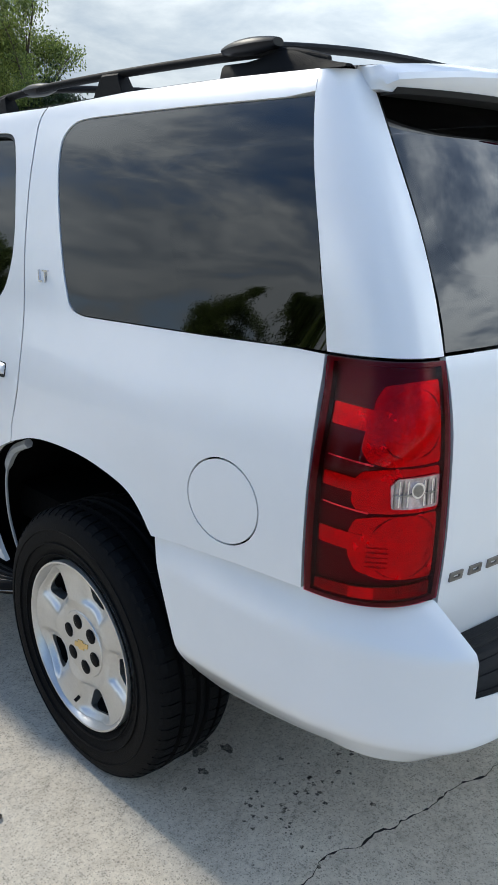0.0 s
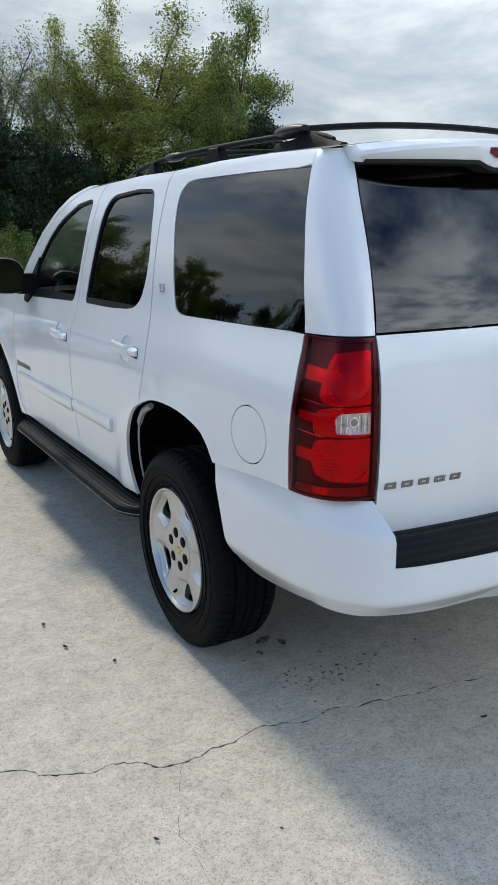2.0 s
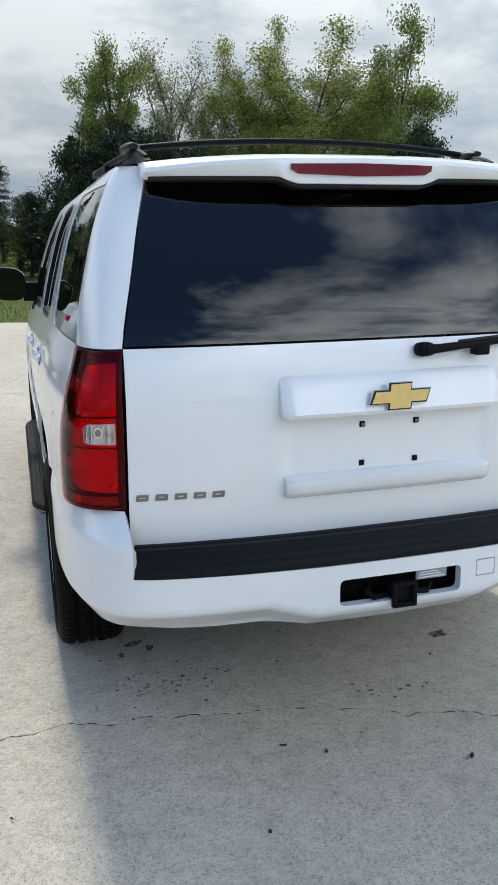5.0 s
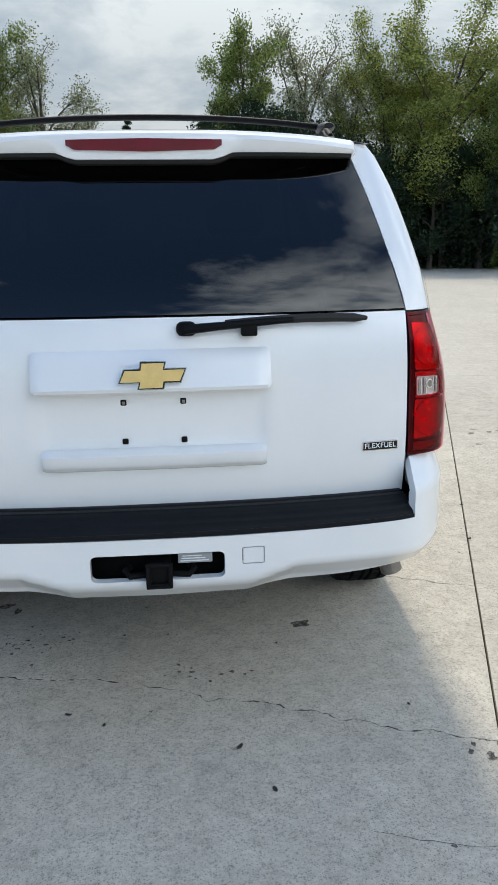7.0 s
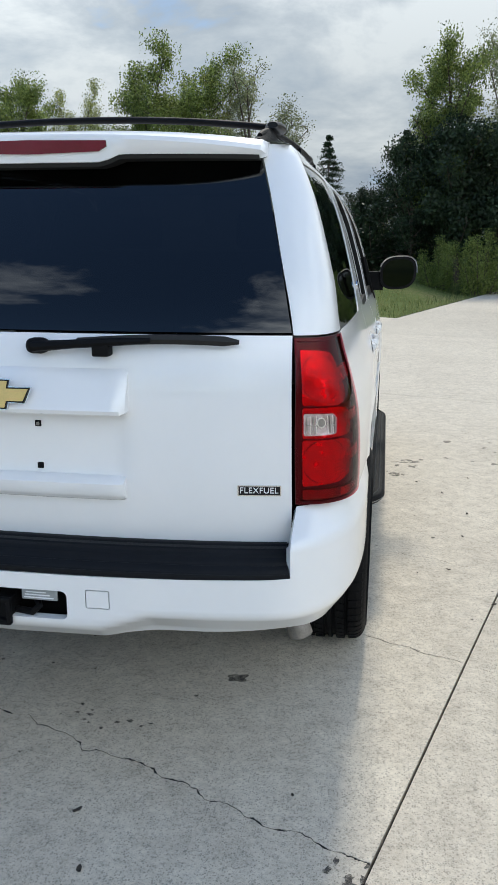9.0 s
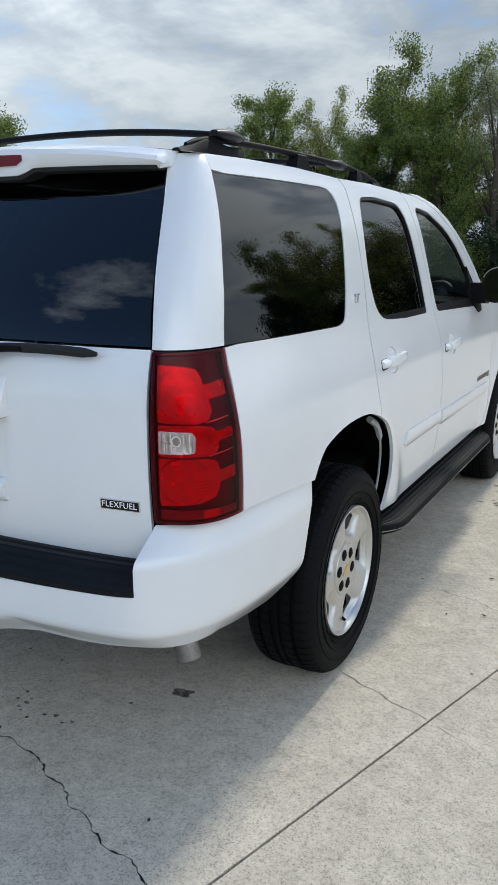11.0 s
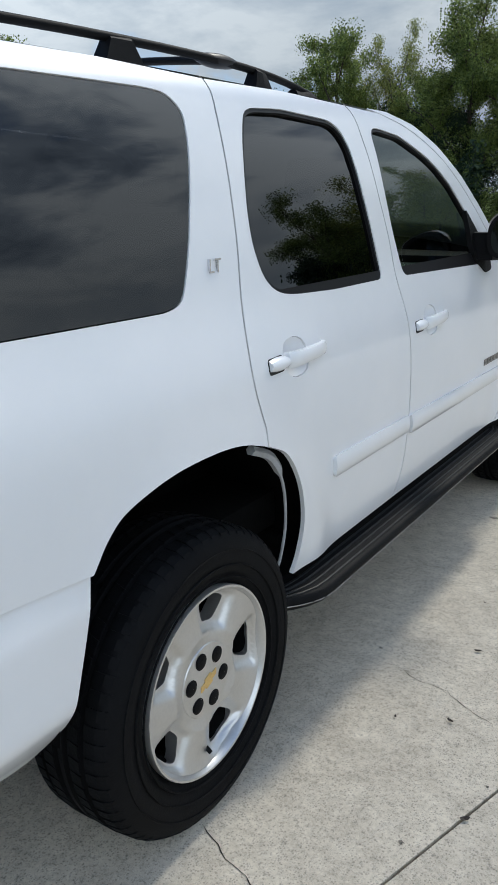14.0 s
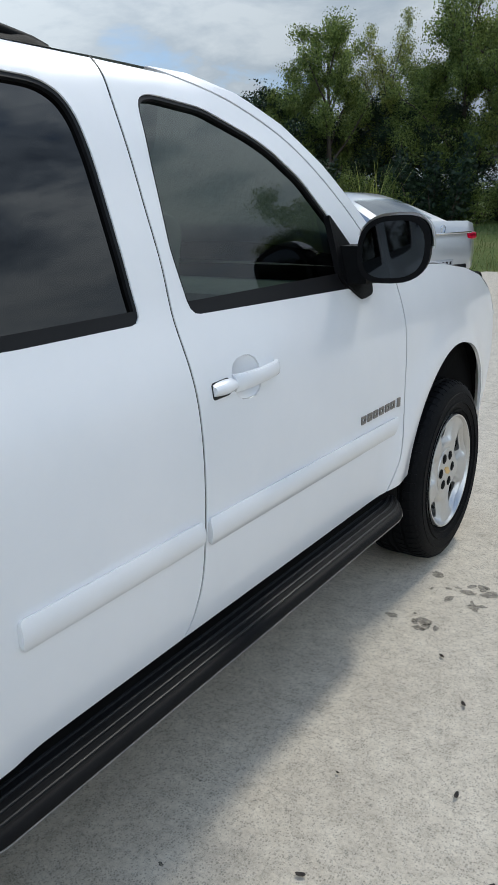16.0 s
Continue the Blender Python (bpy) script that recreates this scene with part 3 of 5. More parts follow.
        panel("badge_letter", o, [[(y * .46 + .54 * (2.0915 + .047 * k), z * .36 + .64 * .8365) for y, z in o]], side, STEEL, fd, lip=.004, off=.004)
    o = fillet([(2.365, .818), (2.365, .852), (2.39, .852), (2.39, .818)], .004)
    panel("badge_letter", o, [], side, STEEL, fd, lip=.004, off=.004)

    # trim badge on the pillar
    turn = Matrix.Translation((sign * (flank(.155, 1.40) + .003), .155, 1.400)) @ Matrix(((0, 0, sign), (sign, 0, 0), (0, 1, 0))).to_4x4()
    lettering("trim_badge", "LT", .048, .003, turn, CHROME, qp)

    # pillar behind the quarter window, and the tail lamp
    corner = corner_of(sign)
    panel("rear_pillar", [(.012, 1.3235), (.012, 1.55), (.012, 1.838), (.985, 1.838), (.985, 1.55), (.985, 1.3235)], [], lambda u, z, corner=corner: corner(u, z), WHITE, wagon, h=.05)
    lamp = panel("tail_lamp", fillet([(.015, .868), (.015, 1.1), (.015, 1.318), (.985, 1.318), (.985, 1.1), (.985, .864)], .01), [], corner, LAMP_DARK, wagon, "red and maroon tail lamp", lip=.03, h=.04, off=-.016)
    rim = [(.015, .868), (.015, 1.1), (.015, 1.318), (.985, 1.318), (.985, 1.1), (.985, .864)]
    panel("lamp_rim", rim, [[(.055, .876), (.055, 1.1), (.055, 1.309), (.945, 1.309), (.945, 1.1), (.945, .873)]], corner, LAMP_DARK, lamp, "maroon rim of the lamp", lip=.016, h=.03, off=-.002)

    def lampshape(outline, r, mat, name, off, label="", dish=None, h=.02):
        """A piece inside the lamp; dish = (u, z, half width, half height, depth) hollows it."""

        def shape(u, z):
            p = Vector(corner(u / .3, z))
            if dish:
                f = max(0.0, 1 - ((u / .3 - dish[0]) / dish[2]) ** 2 - ((z - dish[1]) / dish[3]) ** 2)
                p += Vector((-sign * .55, .83, 0)) * dish[4] * f
            return p

        panel(name, fillet([(u * .3, z) for u, z in outline], r), [], shape, mat, lamp, label, lip=0 if dish else .008, h=h, off=off)

    # three red lobes, the middle one round the reversing lamp, each with a bar reaching forwards
    lobes = (
        ([(.92, 1.140), (.92, 1.288), (.62, 1.284), (.42, 1.276), (.36, 1.252), (.345, 1.215), (.31, 1.195), (.30, 1.165), (.36, 1.143), (.50, 1.136)], 1.197, 1.238),
        ([(.92, 1.050), (.92, 1.134), (.50, 1.133), (.33, 1.126), (.275, 1.108), (.275, 1.066), (.33, 1.050)], 1.086, 1.114),
        ([(.92, .915), (.92, 1.046), (.45, 1.044), (.31, 1.036), (.27, 1.010), (.275, .965), (.33, .936), (.50, .922)], .975, 1.010))
    for k, (outline, s0, s1) in enumerate(lobes):
        lampshape(outline, .008, LAMP_RED, "reflector", -.006)
        lampshape([(.09, s0 + .006), (.09, s1 + .004), (.38, s1 - .004), (.38, s0 - .002)], .003, LAMP_RED, "reflector_bar", -.004)
        if k != 1:
            cz = (1.212, 0, .984)[k]
            ring = [(.67 + .24 * math.copysign(abs(math.cos(a)) ** .8, math.cos(a)), cz + .060 * math.copysign(abs(math.sin(a)) ** .8, math.sin(a))) for a in np.linspace(0, 2 * math.pi, 29)[:-1]]
            lampshape(ring, .001, LAMP_MID, "lamp_bowl", -.0052, "", (.67, cz, .26, .064, .012), .010)
            for w, mat, off, name in ((.075, LAMP_RED, -.0120, "bulb_seat"), (.042, LAMP_DARK, -.0095, "bulb")):
                lampshape([(.68 + w * math.cos(a), cz + .008 + w * .30 * math.sin(a)) for a in np.linspace(0, 2 * math.pi, 15)[:-1]], .001, mat, name, off)
            for q in range(5):
                z = cz - .042 + .0095 * q
                lampshape([(.40, z), (.40, z + .004), (.56, z + .003), (.56, z - .001)], .0008, LAMP_RED, "lamp_flute", -.0025)
        z1 = max(p[1] for p in outline)
        if k:
            lampshape([(.10, z1 + .013), (.10, z1 + .0155), (.40, z1 + .006), (.40, z1 + .002)], .0008, CHROME, "lamp_rib", -.004)
    lampshape([(.55, 1.060), (.53, 1.104), (.58, 1.117), (.91, 1.120), (.91, 1.058)], .008, LAMP_CLEAR, "reversing_lamp", -.002, "clear reversing lamp", (.72, 1.088, .2, .032, .0025), .010)
    lampshape([(.07, .880), (.07, .902), (.45, .904), (.92, .906), (.92, .876)], .004, LAMP_MID, "reflector", -.006)
    lampshape([(.30, .880), (.30, .903), (.48, .903), (.48, .879)], .003, LAMP_RED, "reflector", -.004)
    panel("lens", [(.02, .870), (.02, 1.1), (.02, 1.316), (.98, 1.316), (.98, 1.1), (.98, .866)], [[(.55, 1.060), (.535, 1.104), (.58, 1.117), (.91, 1.120), (.91, 1.058)]], corner, LENS, lamp, "clear red lens", lip=0, h=.06, off=.003)
    for k in range(11):
        if 4 <= k <= 6:
            continue
        u = .565 + .031 * k
        lampshape([(u, 1.064), (u, 1.112), (u + .009, 1.112), (u + .009, 1.064)], .0005, CHROME if k % 2 else STEEL, "lamp_flute", -.0005)
    for r, mat, name in ((.050, CHROME, "bulb_rim"), (.037, STEEL, "bulb")):
        lampshape([(.735 + r * math.cos(a), 1.094 + .30 * r * math.sin(a)) for a in np.linspace(0, 2 * math.pi, 15)[:-1]], .001, mat, name, .001 if r > .04 else .002)
    lampshape([(.56, 1.084), (.56, 1.0865), (.90, 1.0885), (.90, 1.086)], .0005, STEEL, "lamp_rib", .0)

# roof
bm = bmesh.new()
rows = []
for y in np.linspace(-.73, 1.70, 40):
    e = flank(y, EAVE(y)) - .001
    rows.append([bm.verts.new((x, y, roof_at(x, y))) for x in np.concatenate([-e * np.linspace(1, 0, 16) ** .8, e * np.linspace(0, 1, 16)[1:] ** .8])])
for a, b in zip(rows, rows[1:]):
    for i in range(len(a) - 1):
        bm.faces.new((a[i], a[i + 1], b[i + 1], b[i]))
roof = part("roof", bm, WHITE, wagon)

# windscreen, bonnet and nose
bm = bmesh.new()
rows = []
for t in np.linspace(0, 1, 14):
    y, z = 1.64 + (2.47 - 1.64) * t, 1.858 + (1.29 - 1.858) * (.85 * t + .15 * t * t)
    e = flank(min(y + .02, 2.5), min(max(z, 1.29), 1.86)) - .012
    rows.append([bm.verts.new((e * s, y + .09 * (1 - s * s), z + .01 * (1 - s * s))) for s in np.linspace(-1, 1, 17)])
for a, b in zip(rows, rows[1:]):
    for i in range(16):
        bm.faces.new((a[i], a[i + 1], b[i + 1], b[i]))
part("windscreen", bm, FRONT_GLASS, wagon, "tinted windscreen glass")
bm = bmesh.new()
rows = []
edge = Spline([(2.47, 1.306), (2.70, 1.298), (2.95, 1.278), (3.25, 1.238), (3.45, 1.19), (3.60, 1.10), (3.70, .98)])
for y in np.linspace(2.47, 3.70, 30):
    z0 = edge(y)
    e = flank(y, z0)
    rows.append([bm.verts.new((e * s, y + .12 * (1 - s * s) * max(0, (y - 3.2) / .5) - .06 * (s * s - 1) * (y < 2.55), z0 + .045 * (1 - s**4))) for s in np.linspace(-1, 1, 21)])
for a, b in zip(rows, rows[1:]):
    for i in range(20):
        bm.faces.new((a[i], a[i + 1], b[i + 1], b[i]))
part("bonnet", bm, WHITE, wagon)
bm = bmesh.new()
rows = []
for z in np.linspace(1.03, .38, 12):
    e = flank(3.68, max(z, .5)) - .01
    rows.append([bm.verts.new((e * s, 3.66 + (.17 + .05 * math.sin((1.03 - z) * 4.6)) * (1 - abs(s) ** 3), z)) for s in np.linspace(-1, 1, 21)])
for a, b in zip(rows, rows[1:]):
    for i in range(20):
        bm.faces.new((a[i], a[i + 1], b[i + 1], b[i]))
part("front_bumper", bm, WHITE, wagon)

# tailgate
gate_outline = [(-.790, .746), (-.792, .87), (-.788, 1.1), (-.783, 1.3225), (.783, 1.3225), (.788, 1.1), (.792, .87), (.790, .746)]


def gate_shape(x, z):
    """The tailgate skin, pressed in where the number plate goes."""
    f = 1 / (1 + math.exp(-(.335 - abs(x)) / .012)) * 1 / (1 + math.exp(-(1.115 - z) / .008)) / (1 + math.exp(-(z - .925) / .008))
    p = rear(x, z)
    return (x, p[1] + .016 * f, z)


gate = panel("tailgate", gate_outline, [], gate_shape, WHITE, wagon, h=.03)
glass_outline = [(-.781, 1.329), (-.739, 1.51), (-.690, 1.69), (-.650, 1.812), (.650, 1.812), (.690, 1.69), (.739, 1.51), (.781, 1.329)]
panel("rear_window", glass_outline, [], rear, PRIVACY, gate, "dark privacy glass", lip=.008, h=.06, off=.001)
# ledge over the plate and bar under it
for z0, z1, xw, out in ((1.112, 1.232, .352, .046), (.868, .936, .338, .030)):
    bm = bmesh.new()
    rings = []
    for x in np.concatenate([[-xw], np.linspace(-xw + .012, xw - .012, 24), [xw]]):
        k = .72 if abs(x) == xw else 1.0
        y0 = rear(x, z0)[1]
        if out > .04:
            ring = [(z1 + .006, -.006), (z1 - .012, .012), (z1 - .04, .019), (z0 + .05, .031), (z0 + .014, out), (z0 + .003, out - .004), (z0, out - .016), (z0 + .002, -.02), (z1, -.02)]
        else:
            ring = [(z1, -.02), (z1, .004), (z1 - .006, .018), (z1 - .016, out), (z0 + .022, out), (z0 + .007, out - .010), (z0, .006), (z0 + .004, -.02)]
        rings.append([(x, rear(x, z)[1] - (d * k if d > 0 else d), (z - (z0 + z1) / 2) * (.9 if k < 1 else 1) + (z0 + z1) / 2) for z, d in ring])
    sweep(bm, rings)
    part("plate_ledge" if out > .04 else "lower_ledge", bm, WHITE, gate)
for x in (-.089, .089):
    for z in (1.075, .955):
        bm = bmesh.new()
        y = gate_shape(x, z)[1]
        box(bm, (x - .009, y - .005, z - .009), (x + .009, y + .01, z + .009), .003)
        socket = part("plate_socket", bm, BLACK, gate, "black plastic plate socket")
        if z > 1:
            bm = bmesh.new()
            box(bm, (x - .004, y - .007, z - .005), (x + .005, y - .004, z + .004), .001)
            part("screw_hole", bm, STEEL, socket)
# emblem: a plain slanted cross plate, gold within a bright rim
cross = [(-.095, -.022), (-.079, .016), (-.034, .016), (-.030, .036), (.040, .036), (.036, .016), (.099, .016), (.083, -.022), (.036, -.022), (.032, -.040), (-.040, -.040), (-.036, -.022)]
EMBLEM_Y = rear(0, 1.165)[1]
for name, pts, mat, d in (("emblem", grow(cross, .004), CHROME, .052), ("emblem_edge", grow(cross, .001), TRIM, .055), ("emblem_face", grow(cross, -.004), GOLD, .057)):
    panel(name, pts, [], lambda x, z, d=d: (x, EMBLEM_Y - d + (z) * .16, 1.168 + z), mat, gate, "gold cross-shaped emblem" if mat is GOLD else "", lip=.010, h=.03)
# model name: plain bright bars
for k in range(5):
    x0 = -.772 + .0545 * k
    o = [(x0, .889), (x0 + .002, .907), (x0 + .037, .907), (x0 + .035, .889)]
    panel("badge_letter", o, [[(x * .5 + .5 * (x0 + .0185), z * .32 + .68 * .898) for x, z in o]], gate_shape, STEEL, gate, "grey metal letter bar", lip=.004, off=.004)
panel("fuel_badge", fillet([(.645, .890), (.645, .921), (.763, .921), (.763, .890)], .003), [], gate_shape, CHROME, gate, "small bright badge", lip=.004, off=.004)
panel("badge_field", [(.648, .893), (.648, .918), (.760, .918), (.760, .893)], [], gate_shape, TRIM, gate, lip=0, off=.0045)
slope = math.atan2(rear(.76, .9)[1] - rear(.65, .9)[1], .11)
lettering("badge_text", "FLEXFUEL", .0235, .0008, Matrix.Translation((.704, rear(.704, .906)[1] - .0055, .906)) @ Matrix.Rotation(slope, 4, "Z") @ Matrix.Rotation(radians(90), 4, "X"), PALE, gate, 1.05)
# wiper
bm = bmesh.new()
box(bm, (.075, -1.135, 1.270), (.135, -1.085, 1.312), .018, 3)
wiper = part("rear_wiper", bm, BLACK, gate, "black rear wiper")
bm = bmesh.new()
tube(bm, [(.10, rear(.1, 1.29)[1] - .035, 1.290), (.20, rear(.2, 1.3)[1] - .045, 1.299), (.32, rear(.32, 1.306)[1] - .045, 1.307), (.42, rear(.42, 1.31)[1] - .04, 1.311)], [.019, .015, .014, .010], 8, .8)
part("wiper_arm", bm, BLACK, wiper)
bm = bmesh.new()
tube(bm, [(x, rear(x, 1.305)[1] - .028, 1.302 + .012 * math.sin((x - .22) * 6)) for x in np.linspace(.22, .650, 12)], [.011] * 11 + [.005], 6, 1.3)
part("wiper_blade", bm, SEAL, wiper)
bm = bmesh.new()
box(bm, (.265, rear(.28, 1.29)[1] - .05, 1.268), (.312, rear(.28, 1.29)[1] - .01, 1.306), .005)
part("wiper_joint", bm, BLACK, wiper)

# roof spoiler with the high brake lamp
bm = bmesh.new()
rings = []


def lip_y(x):
    return -.874 + .066 * (abs(x) / .66) ** 4


for x in np.concatenate([[-.672], np.linspace(-.66, .66, 45), [.672]]):
    ax = min(abs(x), .66)
    yl = lip_y(ax)
    top = 1.860 - .032 * (ax / .66) ** 2.2
    low = 1.786 + (.006 if ax > .27 else -.015 + .021 * max(0, (ax - .22) / .05))
    if abs(x) > .661:
        yl, top, low = yl + .02, top - .008, low + .006
    zf = roof_at(x, -.72) - .0015
    rings.append([(x, -.715, zf), (x, (-.715 + yl) / 2, (zf + top) / 2 + .007), (x, yl + .03, top + .003), (x, yl + .006, top - .004), (x, yl, top - .016), (x, yl + .008, low + .010), (x, yl + .020, low), (x, yl + .075, low + .004), (x, -.705, low + .006)])
sweep(bm, rings)
spoiler = part("roof_spoiler", bm, WHITE, wagon)
bm = bmesh.new()
rings = []
for x in np.linspace(-.235, .235, 21):
    k = abs(x) / .235
    z1, z0 = 1.840 - .004 * k, 1.802 + (.018 if k > .99 else .006 * k)
    y = lip_y(abs(x))
    rings.append([(x, y + .012, z1), (x, y - .0035, z1), (x, y - .001, z0), (x, y + .012, z0)])
sweep(bm, rings)
part("brake_lamp", bm, BRAKE_RED, spoiler, "dark red high brake lamp")
bm = bmesh.new()
rings = []
for x in np.linspace(-.655, .655, 45):
    ax = abs(x)
    low = 1.786 + (.006 if ax > .27 else -.015 + .021 * max(0, (ax - .22) / .05)) - .002
    y = lip_y(ax) + .013
    rings.append([(x, y - .004, low + .010), (x, y + .002, low - .001), (x, y + .05, low - .003), (x, -.735, low - .002), (x, -.735, low + .010)])
sweep(bm, rings)
part("spoiler_underside", bm, SEAL, spoiler, "black underside of the spoiler")

# rear bumper: u runs round the plan from the middle to the wheel arch
WIDE_X = Spline([(0, 0), (.25, .25), (.5, .5), (.7, .7), (.80, .798), (.87, .857), (.95, .915), (1.05, .956), (1.2, .980), (1.4, .989), (1.62, .988)])
WIDE_Y = Spline([(0, -1.230), (.25, -1.226), (.5, -1.210), (.7, -1.186), (.80, -1.160), (.87, -1.116), (.95, -1.035), (1.05, -.930), (1.2, -.780), (1.4, -.580), (1.62, -.360)])
SHUT_X = Spline([(0, 0), (.7, .70), (.80, .80), (.87, .853), (.95, .902), (1.05, .934), (1.2, .952), (1.4, .966), (1.62, .972)])
SHUT_Y = Spline([(0, -1.125), (.5, -1.105), (.7, -1.085), (.80, -1.050), (.87, -1.020), (.95, -.962), (1.05, -.875), (1.2, -.762), (1.4, -.572), (1.62, -.360)])


def swell(z):
    """How far the bumper stands out: a chamfer under the lamps, an upright face, and a skirt tucked in below."""
    return float(np.mean(np.interp([z - .006, z - .003, z, z + .003, z + .006], [.44, .50, .57, .59, .778, .866], [-.35, .08, .93, 1.0, 1.0, 0.0])))


def bumper(u, z):
    s, a = (1 if u >= 0 else -1), abs(u)
    f = swell(z + .045 * min(1, max(0, (.42 - a) / .14)) * min(1, max(0, (.66 - z) / .05)))
    tuck = .045 * max(0, (.60 - z) / .11) ** 1.5 * min(1, max(0, (a - .85) / .2))
    return (s * (SHUT_X(a) + (WIDE_X(a) - SHUT_X(a)) * f - tuck), SHUT_Y(a) + (WIDE_Y(a) - SHUT_Y(a)) * f, z)


half = [(.27, .462), (.30, .466), (.34, .472), (.56, .484), (.75, .500), (.87, .508), (.97, .506), (1.08, .500), (1.2, .488), (1.30, .476), (1.385, .468), (1.42, .474), (1.455, .506), (1.482, .545), (1.54, .72), (1.576, .842), (1.43, .850), (1.28, .859), (1.19, .8635), (1.0, .8625), (.806, .860), (.803, .800), (.804, .715), (.805, .690), (.5, .686), (.25, .684)]
cover = half + [(-u, z) for u, z in half[::-1]]
mouth = fillet([(-.205, .552), (-.205, .636), (.197, .636), (.197, .552)], .02)
flapgap = fillet([(.250, .590), (.250, .645), (.318, .645), (.318, .590)], .006)
bump = panel("rear_bumper", cover, [mouth, flapgap], bumper, WHITE, wagon, h=.018, lip=.03)
panel("tow_eye_cover", grow(flapgap, -.003), [], bumper, WHITE, bump, h=.03)
# black step pad, ribbed lengthwise
bm = bmesh.new()
rings = []
for x in np.linspace(-1, 1, 41):
    ring = []
    for k in range(29):
        v = k / 28
        xx = x * (.779 + .023 * v)
        y0, y1 = rear(xx, .75)[1] - .004, WIDE_Y(abs(xx)) + .002
        z = .752 - .012 * v - .054 * max(0, (v - .30) / .70) ** 1.3
        groove = .005 if (k % 5 == 3 and 2 < k < 27) else 0.0
        ring.append((xx, y0 + (y1 - y0) * min(1, v * 1.15) ** .8, z - groove))
    ring += [(x * .80, WIDE_Y(.8) + .06, .66), (x * .776, -1.05, .66)]
    rings.append(ring)
sweep(bm, rings)
part("step_pad", bm, PAD, bump, "black ribbed step pad")
# towing receiver in the mouth
bm = bmesh.new()
box(bm, (-.23, -1.165, .530), (.22, -1.05, .655), .01)
part("mouth_back", bm, DARK, bump)
bm = bmesh.new()
for lo, hi in (((-.036, -1.245, .536), (.034, -1.05, .546)), ((-.036, -1.245, .596), (.034, -1.05, .606)), ((-.036, -1.245, .546), (-.026, -1.05, .596)), ((.024, -1.245, .546), (.034, -1.05, .596))):
    box(bm, lo, hi, .002)
box(bm, (-.041, -1.250, .531), (.039, -1.232, .541), .004), box(bm, (-.041, -1.250, .601), (.039, -1.232, .611), .004)
box(bm, (-.041, -1.250, .538), (-.029, -1.232, .604), .004), box(bm, (.027, -1.250, .538), (.039, -1.232, .604), .004)
# black plate added just inside the opening, in place of the hollow's shade
box(bm, (-.030, -1.232, .540), (.028, -1.222, .602))
hitch = part("towing_receiver", bm, BLACK, bump, "black square towing receiver, a plate standing for the shade inside")
for s in (1, -1):
    bm = bmesh.new()
    tube(bm, [(s * .034, -1.20, .56), (s * .09, -1.215, .562), (s * .105, -1.20, .575), (s * .09, -1.18, .58)], .010, 8)
    part("chain_loop", bm, BLACK, hitch)
bm = bmesh.new()
box(bm, (.056, -1.206, .594), (.160, -1.198, .626), .002)
sticker = part("warning_label", bm, GREYBAR, bump, "small grey printed label")
for k in range(3):
    bm = bmesh.new()
    box(bm, (.063 + .003 * k, -1.2075, .600 + .008 * k), (.150 - .011 * k, -1.2055, .603 + .008 * k))
    part("print_line", bm, PALE, sticker)
# exhaust tip
bm = bmesh.new()
lathe(bm, [(0, .030), (.13, .030), (.150, .036), (.215, .038), (.217, .036), (.215, .034), (.02, .026), (.02, .0005)], 28)
pipe = part("exhaust_tip", bm, STEEL, wagon, "dull steel exhaust tip")
pipe.matrix_basis = pose(.742, -.89, .600, 0, 72, -6)

# wheels
TYRE_R, RIM_R = .398, .250


